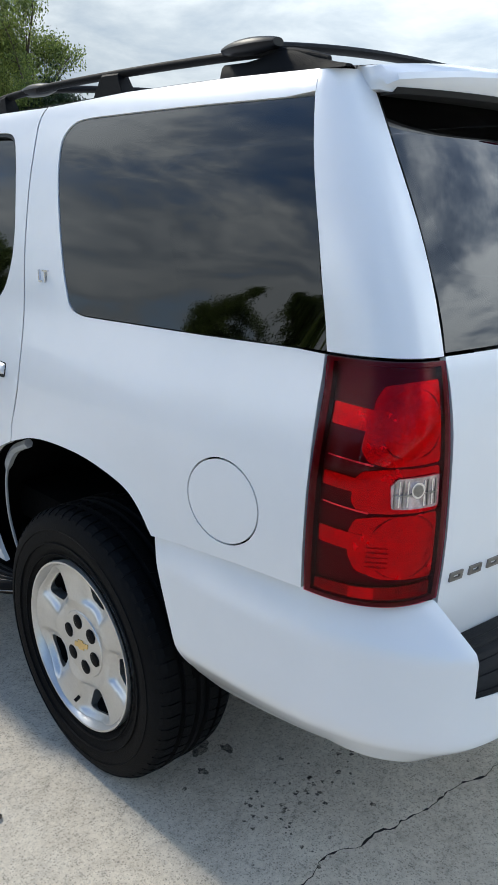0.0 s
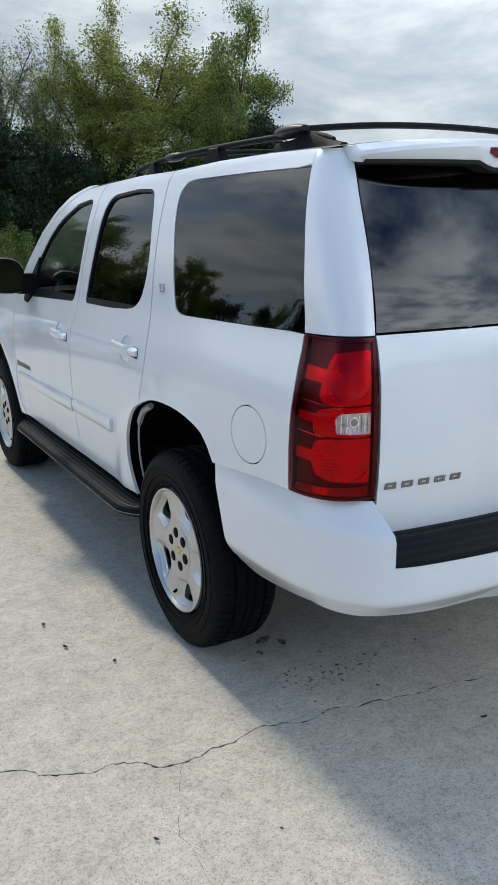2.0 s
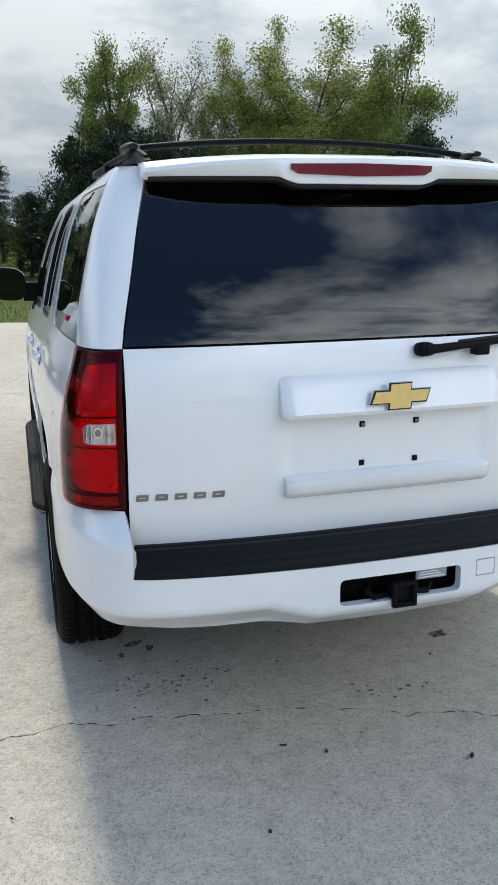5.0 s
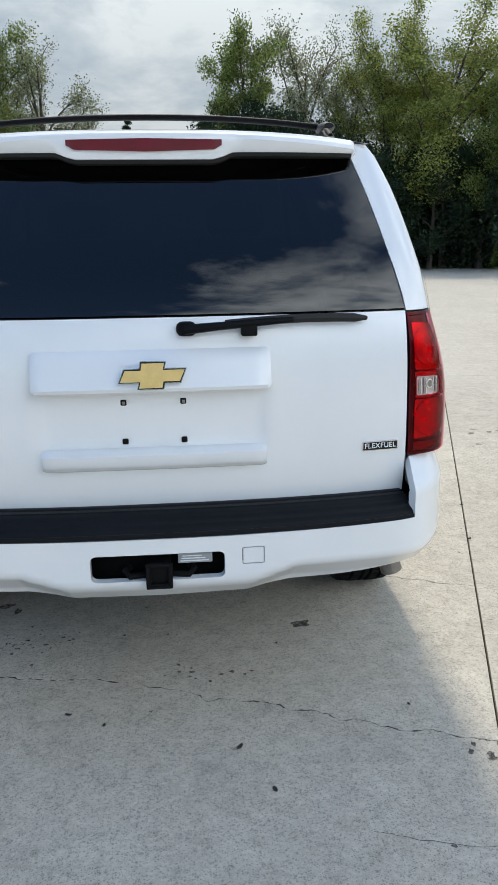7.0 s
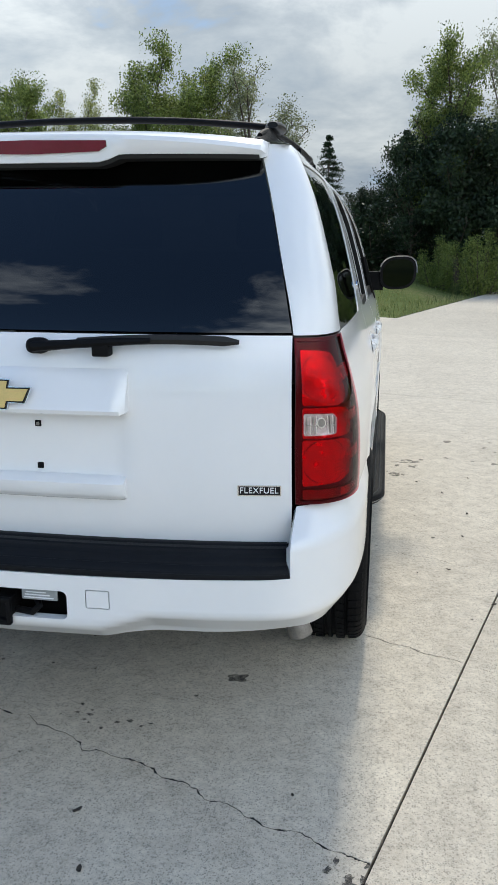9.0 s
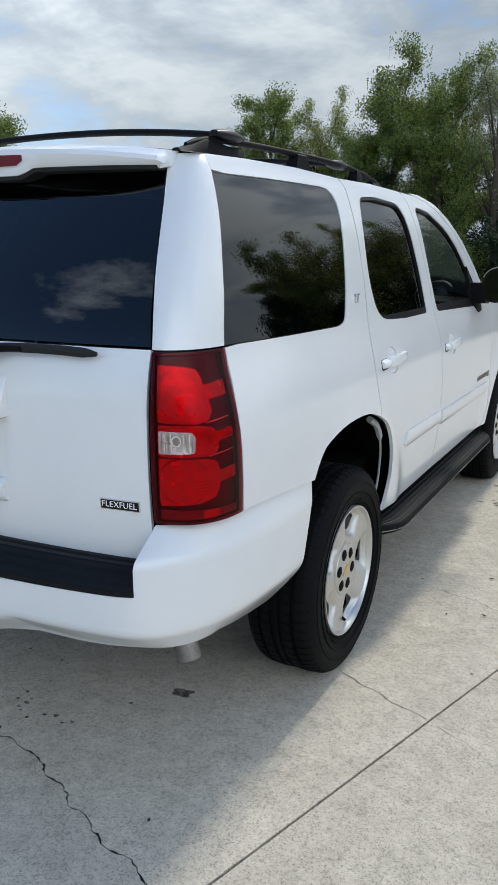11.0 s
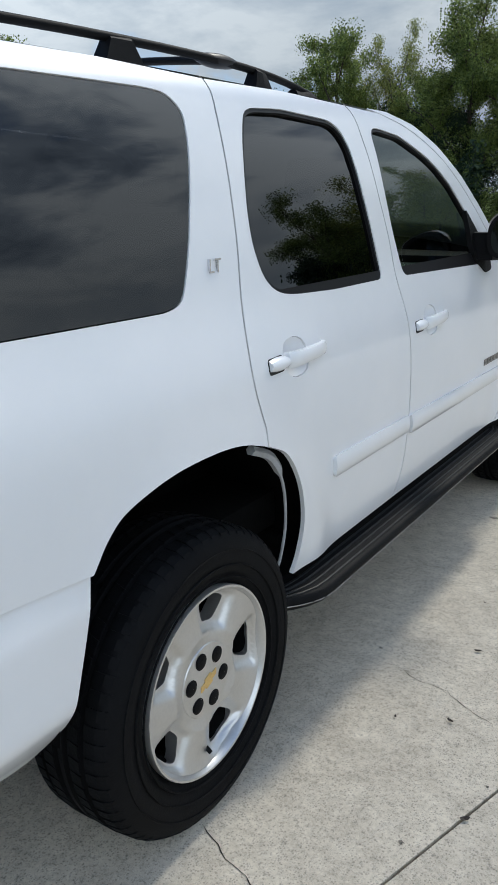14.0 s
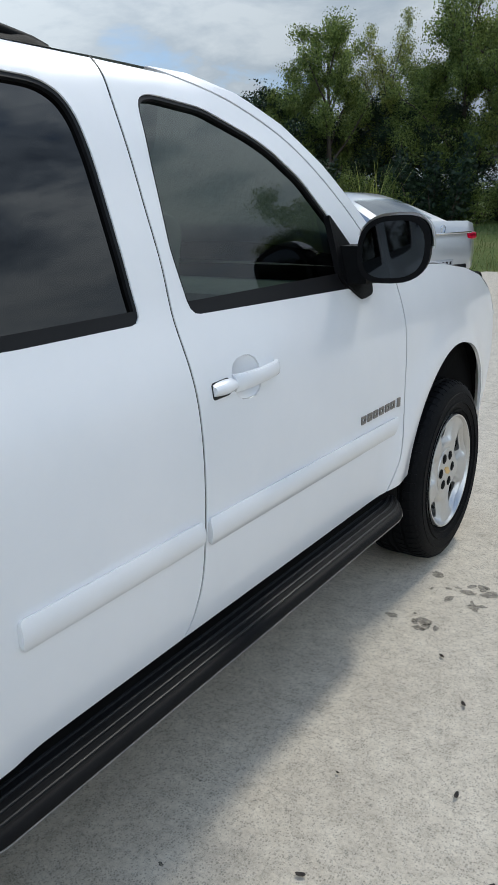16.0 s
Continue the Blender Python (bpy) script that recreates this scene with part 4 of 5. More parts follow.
def build_wheel():
    """One wheel, its axle along x and its face towards +x, the tyre's outer wall at x = 0."""
    w = empty("wheel")
    bm = bmesh.new()
    prof = [(-.060, .232), (-.028, .248), (-.014, .262), (-.003, .290), (.004, .325), (.000, .352), (-.008, .372), (-.022, .386), (-.036, .3915)]
    prof += [(-.062, .394), (-.066, .385), (-.076, .385), (-.080, .3955), (-.108, .3975), (-.112, .387), (-.124, .387), (-.128, .398), (-.140, .398), (-.144, .387), (-.156, .387), (-.160, .3975), (-.188, .3955), (-.192, .385), (-.202, .385), (-.206, .394)]
    prof += [(-.234, .3915), (-.250, .382), (-.265, .352), (-.270, .31), (-.255, .262), (-.215, .232)]
    lathe(bm, prof, 96)
    tyre = part("tyre", bm, RUBBER, w, "black all-terrain tyre")
    # shoulder blocks of the tread, cut by cross grooves
    bm = bmesh.new()
    n = 64
    for k in range(n):
        for side in (0, 1):
            a0, a1 = 2 * math.pi * (k + .5 * side) / n, 2 * math.pi * (k + .5 * side + .66) / n
            ring = [(-.004 - .002, .366), (-.016, .3835), (-.034, .3945), (-.063, .3975), (-.063, .384)]
            if side:
                ring = [(-.264 - x, r) for x, r in ring]
            sweep(bm, [[(x, r * math.cos(a), r * math.sin(a)) for x, r in ring] for a in (a0, (a0 + a1) / 2, a1)])
        for x0, x1, ph in ((-.109, -.079, .25), (-.189, -.159, .6)):
            a0, a1 = 2 * math.pi * (k + ph) / n, 2 * math.pi * (k + ph + .8) / n
            sweep(bm, [[(x0, .386 * math.cos(a), .386 * math.sin(a)), (x0, .3992 * math.cos(a), .3992 * math.sin(a)), (x1, .3992 * math.cos(a + .02), .3992 * math.sin(a + .02)), (x1, .386 * math.cos(a + .02), .386 * math.sin(a + .02))] for a in (a0, a1)])
    tagged(part("tread_block", bm, RUBBER, tyre, smooth=False), kind="stuff")
    # raised rings and lettering bars on the wall
    bm = bmesh.new()
    lathe(bm, [(.0005, .338), (.0045, .3395), (.0045, .3425), (-.0005, .344)], 96)
    lathe(bm, [(.0005, .300), (.0050, .3015), (.0050, .303), (.0005, .3045)], 96)
    lathe(bm, [(-.006, .268), (.000, .2695), (.000, .2715), (-.004, .273)], 96)
    part("wall_marking", bm, RUBBER, tyre)
    # rim
    bm = bmesh.new()
    lathe(bm, [(-.030, .2475), (-.012, .2505), (-.004, .2485), (-.004, .2430), (-.012, .2375), (-.024, .2340), (-.034, .2315)], 96)
    rim = part("rim", bm, ALLOY, w, "silver five-spoke alloy rim")

    def face(u, v):
        r = math.hypot(u, v)
        a = (math.atan2(v, u) - math.pi / 2) % (2 * math.pi / 5)
        a = min(a, 2 * math.pi / 5 - a)
        crown = .012 * math.cos(min(a * 2.9, math.pi / 2)) * max(0, min(1, (r - .10) / .03))
        gap = 2 * math.pi / 10 - a
        dip = .5 + .5 * math.tanh((.33 - gap) / .05)
        dip *= (.5 + .5 * math.tanh((r - .136) / .008)) * (.5 + .5 * math.tanh((.2265 - r) / .005))
        x = -.028 - .006 * max(0, min(1, (r - .10) / .05)) + crown - .016 * dip + .008 * max(0, (r - .19) / .045) ** 2
        return (x, u, v)

    holes = []
    for k in range(5):
        c = math.pi / 2 + 2 * math.pi * (k + .5) / 5
        pts = []
        for r, s in ((.150, -.13), (.200, -.235), (.214, -.225), (.2185, -.10), (.2185, .14), (.214, .26), (.200, .275), (.150, .17)):
            pts.append((r * math.cos(c + s), r * math.sin(c + s)))
        holes.append(fillet(pts, .012, 3))
    disc = [(.2355 * math.cos(a), .2355 * math.sin(a)) for a in np.linspace(0, 2 * math.pi, 81)[:-1]]
    spokes = panel("spokes", disc, holes, face, ALLOY, rim, h=.0075, lip=.045, core=Vector((-1, 0, 0)))
    # sloping pocket floors at the outer edge of each window, blackened as shade
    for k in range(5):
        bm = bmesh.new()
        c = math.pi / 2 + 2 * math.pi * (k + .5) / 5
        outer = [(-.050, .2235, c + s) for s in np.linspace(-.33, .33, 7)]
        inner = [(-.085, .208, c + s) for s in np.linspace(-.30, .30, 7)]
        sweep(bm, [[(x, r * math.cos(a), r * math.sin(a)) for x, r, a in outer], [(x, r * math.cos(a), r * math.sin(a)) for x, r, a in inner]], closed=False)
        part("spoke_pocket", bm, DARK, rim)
    # alloy barrel coloured near black in place of the shade inside it
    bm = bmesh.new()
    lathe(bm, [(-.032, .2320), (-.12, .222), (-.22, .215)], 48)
    part("barrel", bm, DARK, rim, "inside of the rim, its shade put into the colour")
    # disc given the same black, so the spoke openings look shaded
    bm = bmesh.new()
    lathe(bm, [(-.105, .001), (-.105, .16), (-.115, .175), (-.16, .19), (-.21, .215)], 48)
    part("brake_disc", bm, DARK, w, "brake disc, coloured near black for the shade behind the spokes")
    # centre cap, nuts, emblem, valve
    bm = bmesh.new()
    lathe(bm, [(-.060, .0985), (-.0275, .0985), (-.0250, .0965), (-.0235, .07), (-.0215, .03), (-.021, .0005)], 64)
    cap = part("centre_cap", bm, ALLOY, w, "silver centre cap")
    for k in range(6):
        a = 2 * math.pi * (k + .5) / 6
        bm = bmesh.new()
        lathe(bm, [(-.030, .0215), (-.0220, .0215), (-.0225, .0185), (-.0205, .0175), (-.0175, .011), (-.017, .0005)], 16)
        bmesh.ops.translate(bm, verts=bm.verts[:], vec=(0, .067 * math.cos(a), .067 * math.sin(a)))
        part("lug_nut", bm, BLACK, w, "black lug nut")
    small = [(u * .38, v * .38) for u, v in cross]
    panel("emblem", small, [], lambda u, v: (-.0190, u, v), GOLD, w, "small gold emblem", lip=.004, h=.02, core=Vector((-1, 0, 0)))
    bm = bmesh.new()
    tube(bm, [(-.035, .19 * math.cos(4.3), .19 * math.sin(4.3)), (-.012, .205 * math.cos(4.3), .205 * math.sin(4.3))], .006, 8)
    part("valve", bm, BLACK, w)
    w.parent = wagon
    return w


wheel = build_wheel()
wheel.matrix_basis = pose(.996, -.032, TYRE_R - .006, 20, 0, 0)
copy_thing(wheel, pose(.996, 2.982, TYRE_R - .006, -31, 0, 0))
copy_thing(wheel, pose(-.996, -.032, TYRE_R - .006, 12, 0, 180))
copy_thing(wheel, pose(-.996, 2.982, TYRE_R - .006, 55, 0, 180))

# wheel housings
for sign in (1, -1):
    for yc, r0, r1 in ((.02, .535, .530), (2.985, .535, .530)):
        bm = bmesh.new()
        rows = []
        for xi in (.965, .90, .60):
            ring = []
            for a in np.linspace(radians(3), radians(177), 26):
                y, z = yc + r0 * math.cos(a), .475 + r1 * math.sin(a)
                ring.append(bm.verts.new((sign * min(xi, flank(y, max(z, .52)) - (.03 if y > 3 else .008)), y, z)))
            rows.append(ring)
        for p, q in zip(rows, rows[1:]):
            for i in range(25):
                bm.faces.new((p[i], p[i + 1], q[i + 1], q[i]))
        bm.faces.new(rows[-1])
        part("wheel_housing", bm, DARK, wagon, "black wheel housing")
    # pale sealer bead on the front edge of the rear arch
    bm = bmesh.new()
    bead = []
    for y, z in smooth_line([(.215, .930), (.312, .884), (.382, .785), (.418, .655), (.412, .555), (.390, .495)], 4):
        bead.append((sign * (flank(y, z) - .045), y, z))
    tube(bm, bead, [.014] * 7 + [.005] * (len(bead) - 7), 6, 1.0)
    part("arch_bead", bm, GREYBAR, wagon, "pale bead of body sealer in the arch")
    # running board
    bm = bmesh.new()
    rings = []
    for k in range(49):
        y = .325 + (2.435 - .325) * k / 48
        end = min(y - .325, 2.435 - y)
        x1 = 1.054 - .085 * max(0, 1 - end / .17) ** 2
        x0, ring = .915, []
        for i in range(25):
            v = i / 24
            x = x0 + (x1 - x0) * v
            ring.append((sign * x, y, .466 - .018 * v - .012 * max(0, (v - .90) / .10) ** 2))
        ring += [(sign * (x1 + .001), y, .424), (sign * (x1 - .012), y, .408), (sign * (x0 + .03), y, .385), (sign * x0, y, .40)]
        rings.append(ring)
    sweep(bm, rings)
    board = part("running_board", bm, BLACK, wagon, "black ribbed running board")
    for v in (.30, .47, .64, .81):
        bm = bmesh.new()
        line = []
        for y in np.linspace(.345, 2.415, 40):
            x1 = 1.054 - .085 * max(0, 1 - min(y - .325, 2.435 - y) / .17) ** 2
            line.append((sign * (.915 + (x1 - .915) * v), y, .466 - .018 * v - .004 * (v > .9)))
        tube(bm, line, .0042, 8)
        part("rib", bm, BOARD, board, "glossy black rib")
    bm = bmesh.new()
    tube(bm, [(sign * (1.0545 - .085 * max(0, 1 - min(y - .325, 2.435 - y) / .17) ** 2), y, .424) for y in np.linspace(.33, 2.43, 40)], .0024, 6)
    part("board_edge", bm, STEEL, board, "thin grey edge strip")
    bm = bmesh.new()
    box(bm, (min(sign * .80, sign * .955), .46, .36), (max(sign * .80, sign * .955), 2.50, .515), .02)
    part("sill", bm, DARK, wagon)

    # door mirror
    bm = bmesh.new()
    rings = []
    for k in range(9):
        t = k / 8
        y = 2.050 + .135 * t
        s = 1 - .45 * t**2.2
        c = (sign * (1.092 - .02 * t), 1.392)
        rings.append([(c[0] + sign * s * .112 * math.copysign(abs(math.cos(a)) ** .72, math.cos(a)), y + .015 * math.cos(a), c[1] + s * .100 * math.copysign(abs(math.sin(a)) ** .76, math.sin(a)) + .012 * math.cos(a)) for a in np.linspace(0, 2 * math.pi, 33)[:-1]])
    sweep(bm, rings)
    mirror = part("door_mirror", bm, BLACK, wagon, "black door mirror with white cap")
    bm = bmesh.new()
    rings = []
    for k in range(8):
        t = k / 7
        y = 2.060 + .130 * t
        s = 1.06 - .45 * t**2.2
        c = (sign * (1.092 - .02 * t), 1.392)
        rings.append([(c[0] + sign * s * .112 * math.copysign(abs(math.cos(a)) ** .72, math.cos(a)), y + .015 * math.cos(a), c[1] + .002 + s * .100 * math.copysign(abs(math.sin(a)) ** .76, math.sin(a)) + .012 * math.cos(a)) for a in np.linspace(-.05, 2.75, 20)])
    sweep(bm, rings, closed=False)
    part("mirror_cap", bm, WHITE, mirror, "white upper cap")
    o = [(.095 * math.copysign(abs(math.cos(a)) ** .72, math.cos(a)), .084 * math.copysign(abs(math.sin(a)) ** .76, math.sin(a)) + .010 * math.cos(a)) for a in np.linspace(0, 2 * math.pi, 41)[:-1]]
    panel("mirror_glass", o, [], lambda u, v, sign=sign: (sign * (1.092 + u), 2.0475 + .015 * u / .12, 1.392 + v), MIRROR, mirror, "dark mirror glass", lip=.004, h=.05, core=Vector((0, 4, 1.4)))
    bm = bmesh.new()
    sweep(bm, [[(sign * x, y, z) for y, z in ((2.06, 1.285), (2.06, 1.40), (2.16, 1.40), (2.19, 1.33), (2.17, 1.28))] for x in (.895, .93, 1.0)])
    part("mirror_arm", bm, BLACK, mirror)
    sail = fillet([(2.03, 1.30), (2.025, 1.50), (2.16, 1.37), (2.235, 1.275), (2.22, 1.235), (2.14, 1.225), (2.07, 1.27)], .02)
    panel("mirror_base", sail, [], side_of(sign), BLACK, mirror, "black mirror base", lip=.02, off=.008)

    # roof rail with its feet
    bm = bmesh.new()
    path = Spline([(-.60, 1.876), (-.50, 1.900), (-.35, 1.912), (0.0, 1.919), (.4, 1.922), (.8, 1.914), (1.05, 1.894), (1.16, 1.880)])
    inset = Spline([(-.60, .625), (0, .655), (.8, .655), (1.16, .630)])
    tube(bm, [(sign * inset(y), y, path(y)) for y in np.linspace(-.60, 1.16, 40)], [.008] + [.0115] * 38 + [.007], 10, .95)
    rail = part("roof_rail", bm, BLACK, wagon, "black roof rail")
    for y0, y1, tall in ((-.655, -.30, 1), (.07, .20, 0), (.70, .80, 0), (.98, 1.19, 1)):
        bm = bmesh.new()
        rings = []
        for k in range(11):
            t = k / 10
            y = y0 + (y1 - y0) * t
            x = inset(y)
            base = roof_at(x, y) - .006
            top = path(y) + .004 if not tall else base + (path(y) - base + .006) * math.sin(math.pi * min(1, (t if y0 < 0 else 1 - t) * 1.2 + .12) / 1.25)
            top = max(top, base + .012)
            yt = y if tall else y + ((y0 + y1) / 2 - y) * .45
            rings.append([(sign * (x - .024), y, base), (sign * (x - .017), yt, top - .006), (sign * (x - .008), yt, top), (sign * (x + .008), yt, top), (sign * (x + .017), yt, top - .008), (sign * (x + .025), y, base)])
        sweep(bm, rings)
        part("rail_foot", bm, BLACK, rail)

# cross bars on the rails
for y in (-.385, .56):
    bm = bmesh.new()
    tube(bm, [(x, y - .01 * (1 - (x / .6) ** 2), 1.930 + .030 * (1 - (abs(x) / .6) ** 2.2)) for x in np.linspace(-.615, .615, 25)], .020, 10, .55)
    bar = part("cross_bar", bm, BLACK, wagon, "black roof cross bar")
    for sign in (1, -1):
        bm = bmesh.new()
        rings = []
        for k in range(9):
            t = k / 8
            yy = y - .085 + .17 * t
            s = math.sin(math.pi * (.08 + .84 * t)) ** .5
            rings.append([(sign * .645 + .034 * s * math.cos(a), yy, 1.924 + .019 * s * math.sin(a)) for a in np.linspace(0, 2 * math.pi, 13)[:-1]])
        sweep(bm, rings)
        part("bar_clamp", bm, TRIM, bar, "black oval clamp")

# inside and underneath
for name, lo, hi in (("floor_pan", (-.86, .50, .40), (.86, 2.46, .56)), ("boot_floor", (-.86, -1.02, .60), (.86, .50, .72)), ("chassis_frame", (-.55, -1.05, .46), (.55, 3.55, .60)), ("engine", (-.90, 2.50, .62), (.90, 3.55, 1.20))):
    bm = bmesh.new()
    box(bm, lo, hi, .02)
    part(name, bm, DARK, wagon, "dark underbody part")
bm = bmesh.new()
box(bm, (-.10, -.30, .28), (.10, .25, .46), .06)
tube(bm, [(-.85, -.005, .385), (.85, -.005, .385)], .05, 10)
part("axle", bm, DARK, wagon)
bm = bmesh.new()
box(bm, (-.86, 2.05, .95), (.86, 2.52, 1.24), .05)
box(bm, (-.62, 1.95, 1.18), (-.22, 2.2, 1.30), .05)
part("dashboard", bm, CLOTH, wagon, "grey dashboard")
for sx in (-.42, .42):
    for y0, nm in ((1.32, "front_seat"), (.60, "rear_seat")):
        bm = bmesh.new()
        w = .27 if y0 > 1 else .40
        box(bm, (sx - w, y0, .72), (sx + w, y0 + .55, .93), .05)
        box(bm, (sx - w, -.06, 0), (sx + w, .10, .66), .05, 2, pose(0, y0 + .03, .88, -12, 0, 0))
        box(bm, (sx - .13, -.02, .68), (sx + .13, .08, .86), .04, 2, pose(0, y0 + .03, .88, -12, 0, 0))
        part(nm, bm, CLOTH, wagon)
bm = bmesh.new()
ring = [(-.42 + .185 * math.cos(a), 1.90 + .06 * math.sin(a), 1.13 + .175 * math.sin(a)) for a in np.linspace(0, 2 * math.pi, 33)]
tube(bm, ring, .015, 8)
box(bm, (-.50, 1.885, 1.08), (-.34, 1.93, 1.17), .02)
part("steering_wheel", bm, BLACK, wagon)

# ---- the silver saloon beyond ----
def saloon():
    car = tagged(empty("silver_sedan"), "silver four-door saloon parked near the grass", "car")
    low = Spline([(-2.42, .62), (-2.30, .86), (-1.6, .91), (0, .90), (1.2, .88), (1.9, .80), (2.35, .62)])
    belt = Spline([(-2.42, .78), (-2.36, 1.03), (-2.2, 1.07), (-1.75, 1.09), (-1.0, 1.06), (0, 1.02), (.9, .98), (1.3, .95), (2.0, .82), (2.40, .62)])
    bm = bmesh.new()
    rings = []
    for y in np.concatenate([[-2.42], np.linspace(-2.38, 2.35, 34), [2.42]]):
        w, top = low(y), belt(y)
        bot = .30 if abs(y) < 2.2 else .36
        pts = [(0, bot), (w * .8, bot), (w * .97, bot + .08), (w, .62 if top > .7 else top - .1), (w * .985, top - .16), (w * .93, top - .04), (w * .80, top - .004), (0, top + .015)]
        rings.append([(x, y, z) for x, z in pts] + [(-x, y, z) for x, z in pts[-2:0:-1]])
    sweep(bm, rings)
    body = part("body", bm, SILVER, car, "silver painted body")
    top = Spline([(-1.95, 1.07), (-1.6, 1.225), (-1.1, 1.43), (-.6, 1.525), (-.1, 1.545), (.35, 1.50), (.8, 1.32), (1.35, .98)])
    bm = bmesh.new()
    rings = []
    for y in np.linspace(-1.93, 1.33, 30):
        z = top(y)
        wb, f = .80, (z - 1.0) / .48
        wt = .80 - .22 * max(0, f)
        rings.append([(-wb, y, .95), (-(wb + wt) / 2 - .02, y, (.95 + z) / 2), (-wt, y, z - .06 * max(0, f)), (-wt * .75, y, z - .012), (0, y, z), (wt * .75, y, z - .012), (wt, y, z - .06 * max(0, f)), ((wb + wt) / 2 + .02, y, (.95 + z) / 2), (wb, y, .95)])
    sweep(bm, rings)
    part("cabin", bm, SILVER, car, "silver roof and pillars")
    # rear screen and side windows
    panel("rear_screen", fillet([(-.52, -1.80), (-.47, -1.12), (.47, -1.12), (.52, -1.80)], .05), [], lambda x, y: (x, y, top(y) + .006 - .03 * (x / .6) ** 2 * max(0, (top(y) - 1.0) / .48)), SCREEN, car, "rear screen, its pale green tint standing for reflected sky", lip=0, h=.08, core=Vector((0, -1.4, 0)))
    for s in (1, -1):
        for pts in ([(-1.35, 1.12), (-1.05, 1.33), (-.62, 1.40), (-.25, 1.41), (-.25, 1.08)], [(-.18, 1.08), (-.18, 1.41), (.30, 1.37), (.75, 1.20), (.95, 1.06)]):
            def pane(y, z, s=s):
                f = (z - .95) / max(.05, top(y) - .06 - .95)
                wt = .80 - .22 * max(0, (top(y) - 1.0) / .48)
                return (s * (.80 + (wt - .80) * f + .035), y, z)
            panel("side_window", fillet(pts, .04), [], pane, PRIVACY, car, "dark side window", lip=0, h=.1, core=Vector((0, 0, 1.2)))
        bm = bmesh.new()
        box(bm, (min(s * .56, s * .80), -2.40, .85), (max(s * .56, s * .80), -2.27, .945), .03, 3)
        part("tail_lamp", bm, LAMP_RED, car, "red tail lamp")
        for y in (-1.42, 1.40):
            bm = bmesh.new()
            lathe(bm, [(-.20, .22), (-.20, .31), (-.18, .325), (-.02, .325), (0, .31), (.0, .22), (-.03, .21), (-.04, .001)], 32)
            if s < 0:
                bmesh.ops.rotate(bm, verts=bm.verts[:], cent=(0, 0, 0), matrix=Matrix.Rotation(math.pi, 3, "Z"))
            bmesh.ops.translate(bm, verts=bm.verts[:], vec=(s * .93, y, .325))
            part("wheel", bm, RUBBER, car, "dark wheel")
    bm = bmesh.new()
    box(bm, (-.60, -2.445, .935), (.60, -2.385, .965), .01)
    part("chrome_strip", bm, CHROME, car, "chrome strip across the boot")
    bm = bmesh.new()
    box(bm, (-.55, -2.435, .40), (.55, -2.33, .52), .03)
    part("bumper_insert", bm, BLACK, car, "black bumper insert")
    bm = bmesh.new()
    box(bm, (-.22, -2.44, .49), (.22, -2.40, .59), .006)
    plate = part("number_plate", bm, GREYBAR, car, "pale number plate with plain bars")
    bm = bmesh.new()
    for k in range(5):
        box(bm, (-.185 + .08 * k, -2.443, .515), (-.145 + .08 * k, -2.439, .565))
    part("plate_bar", bm, BLACK, plate)
    bm = bmesh.new()
    lathe(bm, [(0, .055), (.01, .055), (.012, .042), (0, .040)], 24)
    bmesh.ops.rotate(bm, verts=bm.verts[:], cent=(0, 0, 0), matrix=Matrix.Rotation(-math.pi / 2, 3, "Z"))
    bmesh.ops.translate(bm, verts=bm.verts[:], vec=(0, -2.40, 1.01))
    part("boot_ring", bm, CHROME, car)
    return car


sedan = saloon()
sedan.matrix_basis = pose(-4.56, 12.07, .0, 0, 0, 72) @ Matrix.Scale(1.05, 4)

# ---- ground ----
SLAB = Matrix.Rotation(radians(-17.0), 2)
CU, CV = math.cos(radians(17)), math.sin(radians(17))


def uv(x, y):
    return (CU * x - CV * y, CV * x + CU * y)


def xy(u, v):
    return (CU * u + CV * v, -CV * u + CU * v)


def lawn_height(x, y):
    """The grass lies level by the concrete and rises towards the trees."""
    u, v = uv(x, y)
    k = min(1.0, max(0.0, (u + 5.6) / 2.2))
    d = max(0.0, v - 15.5 - 15.0 * k)
    away = max(0.0, abs(u) - 26.0, -v - 20.0)
    return -.03 + min(1.3, .045 * d) * (1 - .7 * k) + min(1.0, .03 * away) + .03 * noise.noise((x * .3, y * .3, 0)) * min(1, (d + away) / 2)


bm = bmesh.new()
radii = [0, 6, 12, 16, 18, 19, 20, 21, 22, 23, 24, 25, 26, 27, 28, 29, 30, 31, 32, 34, 36, 40, 50, 80, 160, 400, 1500]
rows = [[bm.verts.new((r * math.cos(a), r * math.sin(a), lawn_height(r * math.cos(a), r * math.sin(a)))) for a in np.linspace(0, 2 * math.pi, 97)[:-1]] for r in radii[1:]]
mid = bm.verts.new((0, 0, -.03))
for i in range(96):
    bm.faces.new((mid, rows[0][i], rows[0][(i + 1) % 96]))
    for a, b in zip(rows, rows[1:]):
        bm.faces.new((a[i], b[i], b[(i + 1) % 96], a[(i + 1) % 96]))
tagged(part("ground", bm, TURF), "green lawn with dry patches round the concrete", "lawn", kind="structure")

# bed under the slabs, seen only in the joints
bm = bmesh.new()
box(bm, (-17, -18.4, -.032), (24, 11.6, -.018)), box(bm, (-3.3, 11.6, -.032), (24, 29.0, -.018))
for v in bm.verts:
    x, y = xy(v.co.x, v.co.y)
    v.co.x, v.co.y = x, y
tagged(part("joint_bed", bm, SOIL, smooth=False), "dark soil in the joints of the concrete", "soil", kind="structure")

pavement = tagged(empty("pavement"), "pale worn concrete slabs with cracks and stains", "pavement", kind="structure")


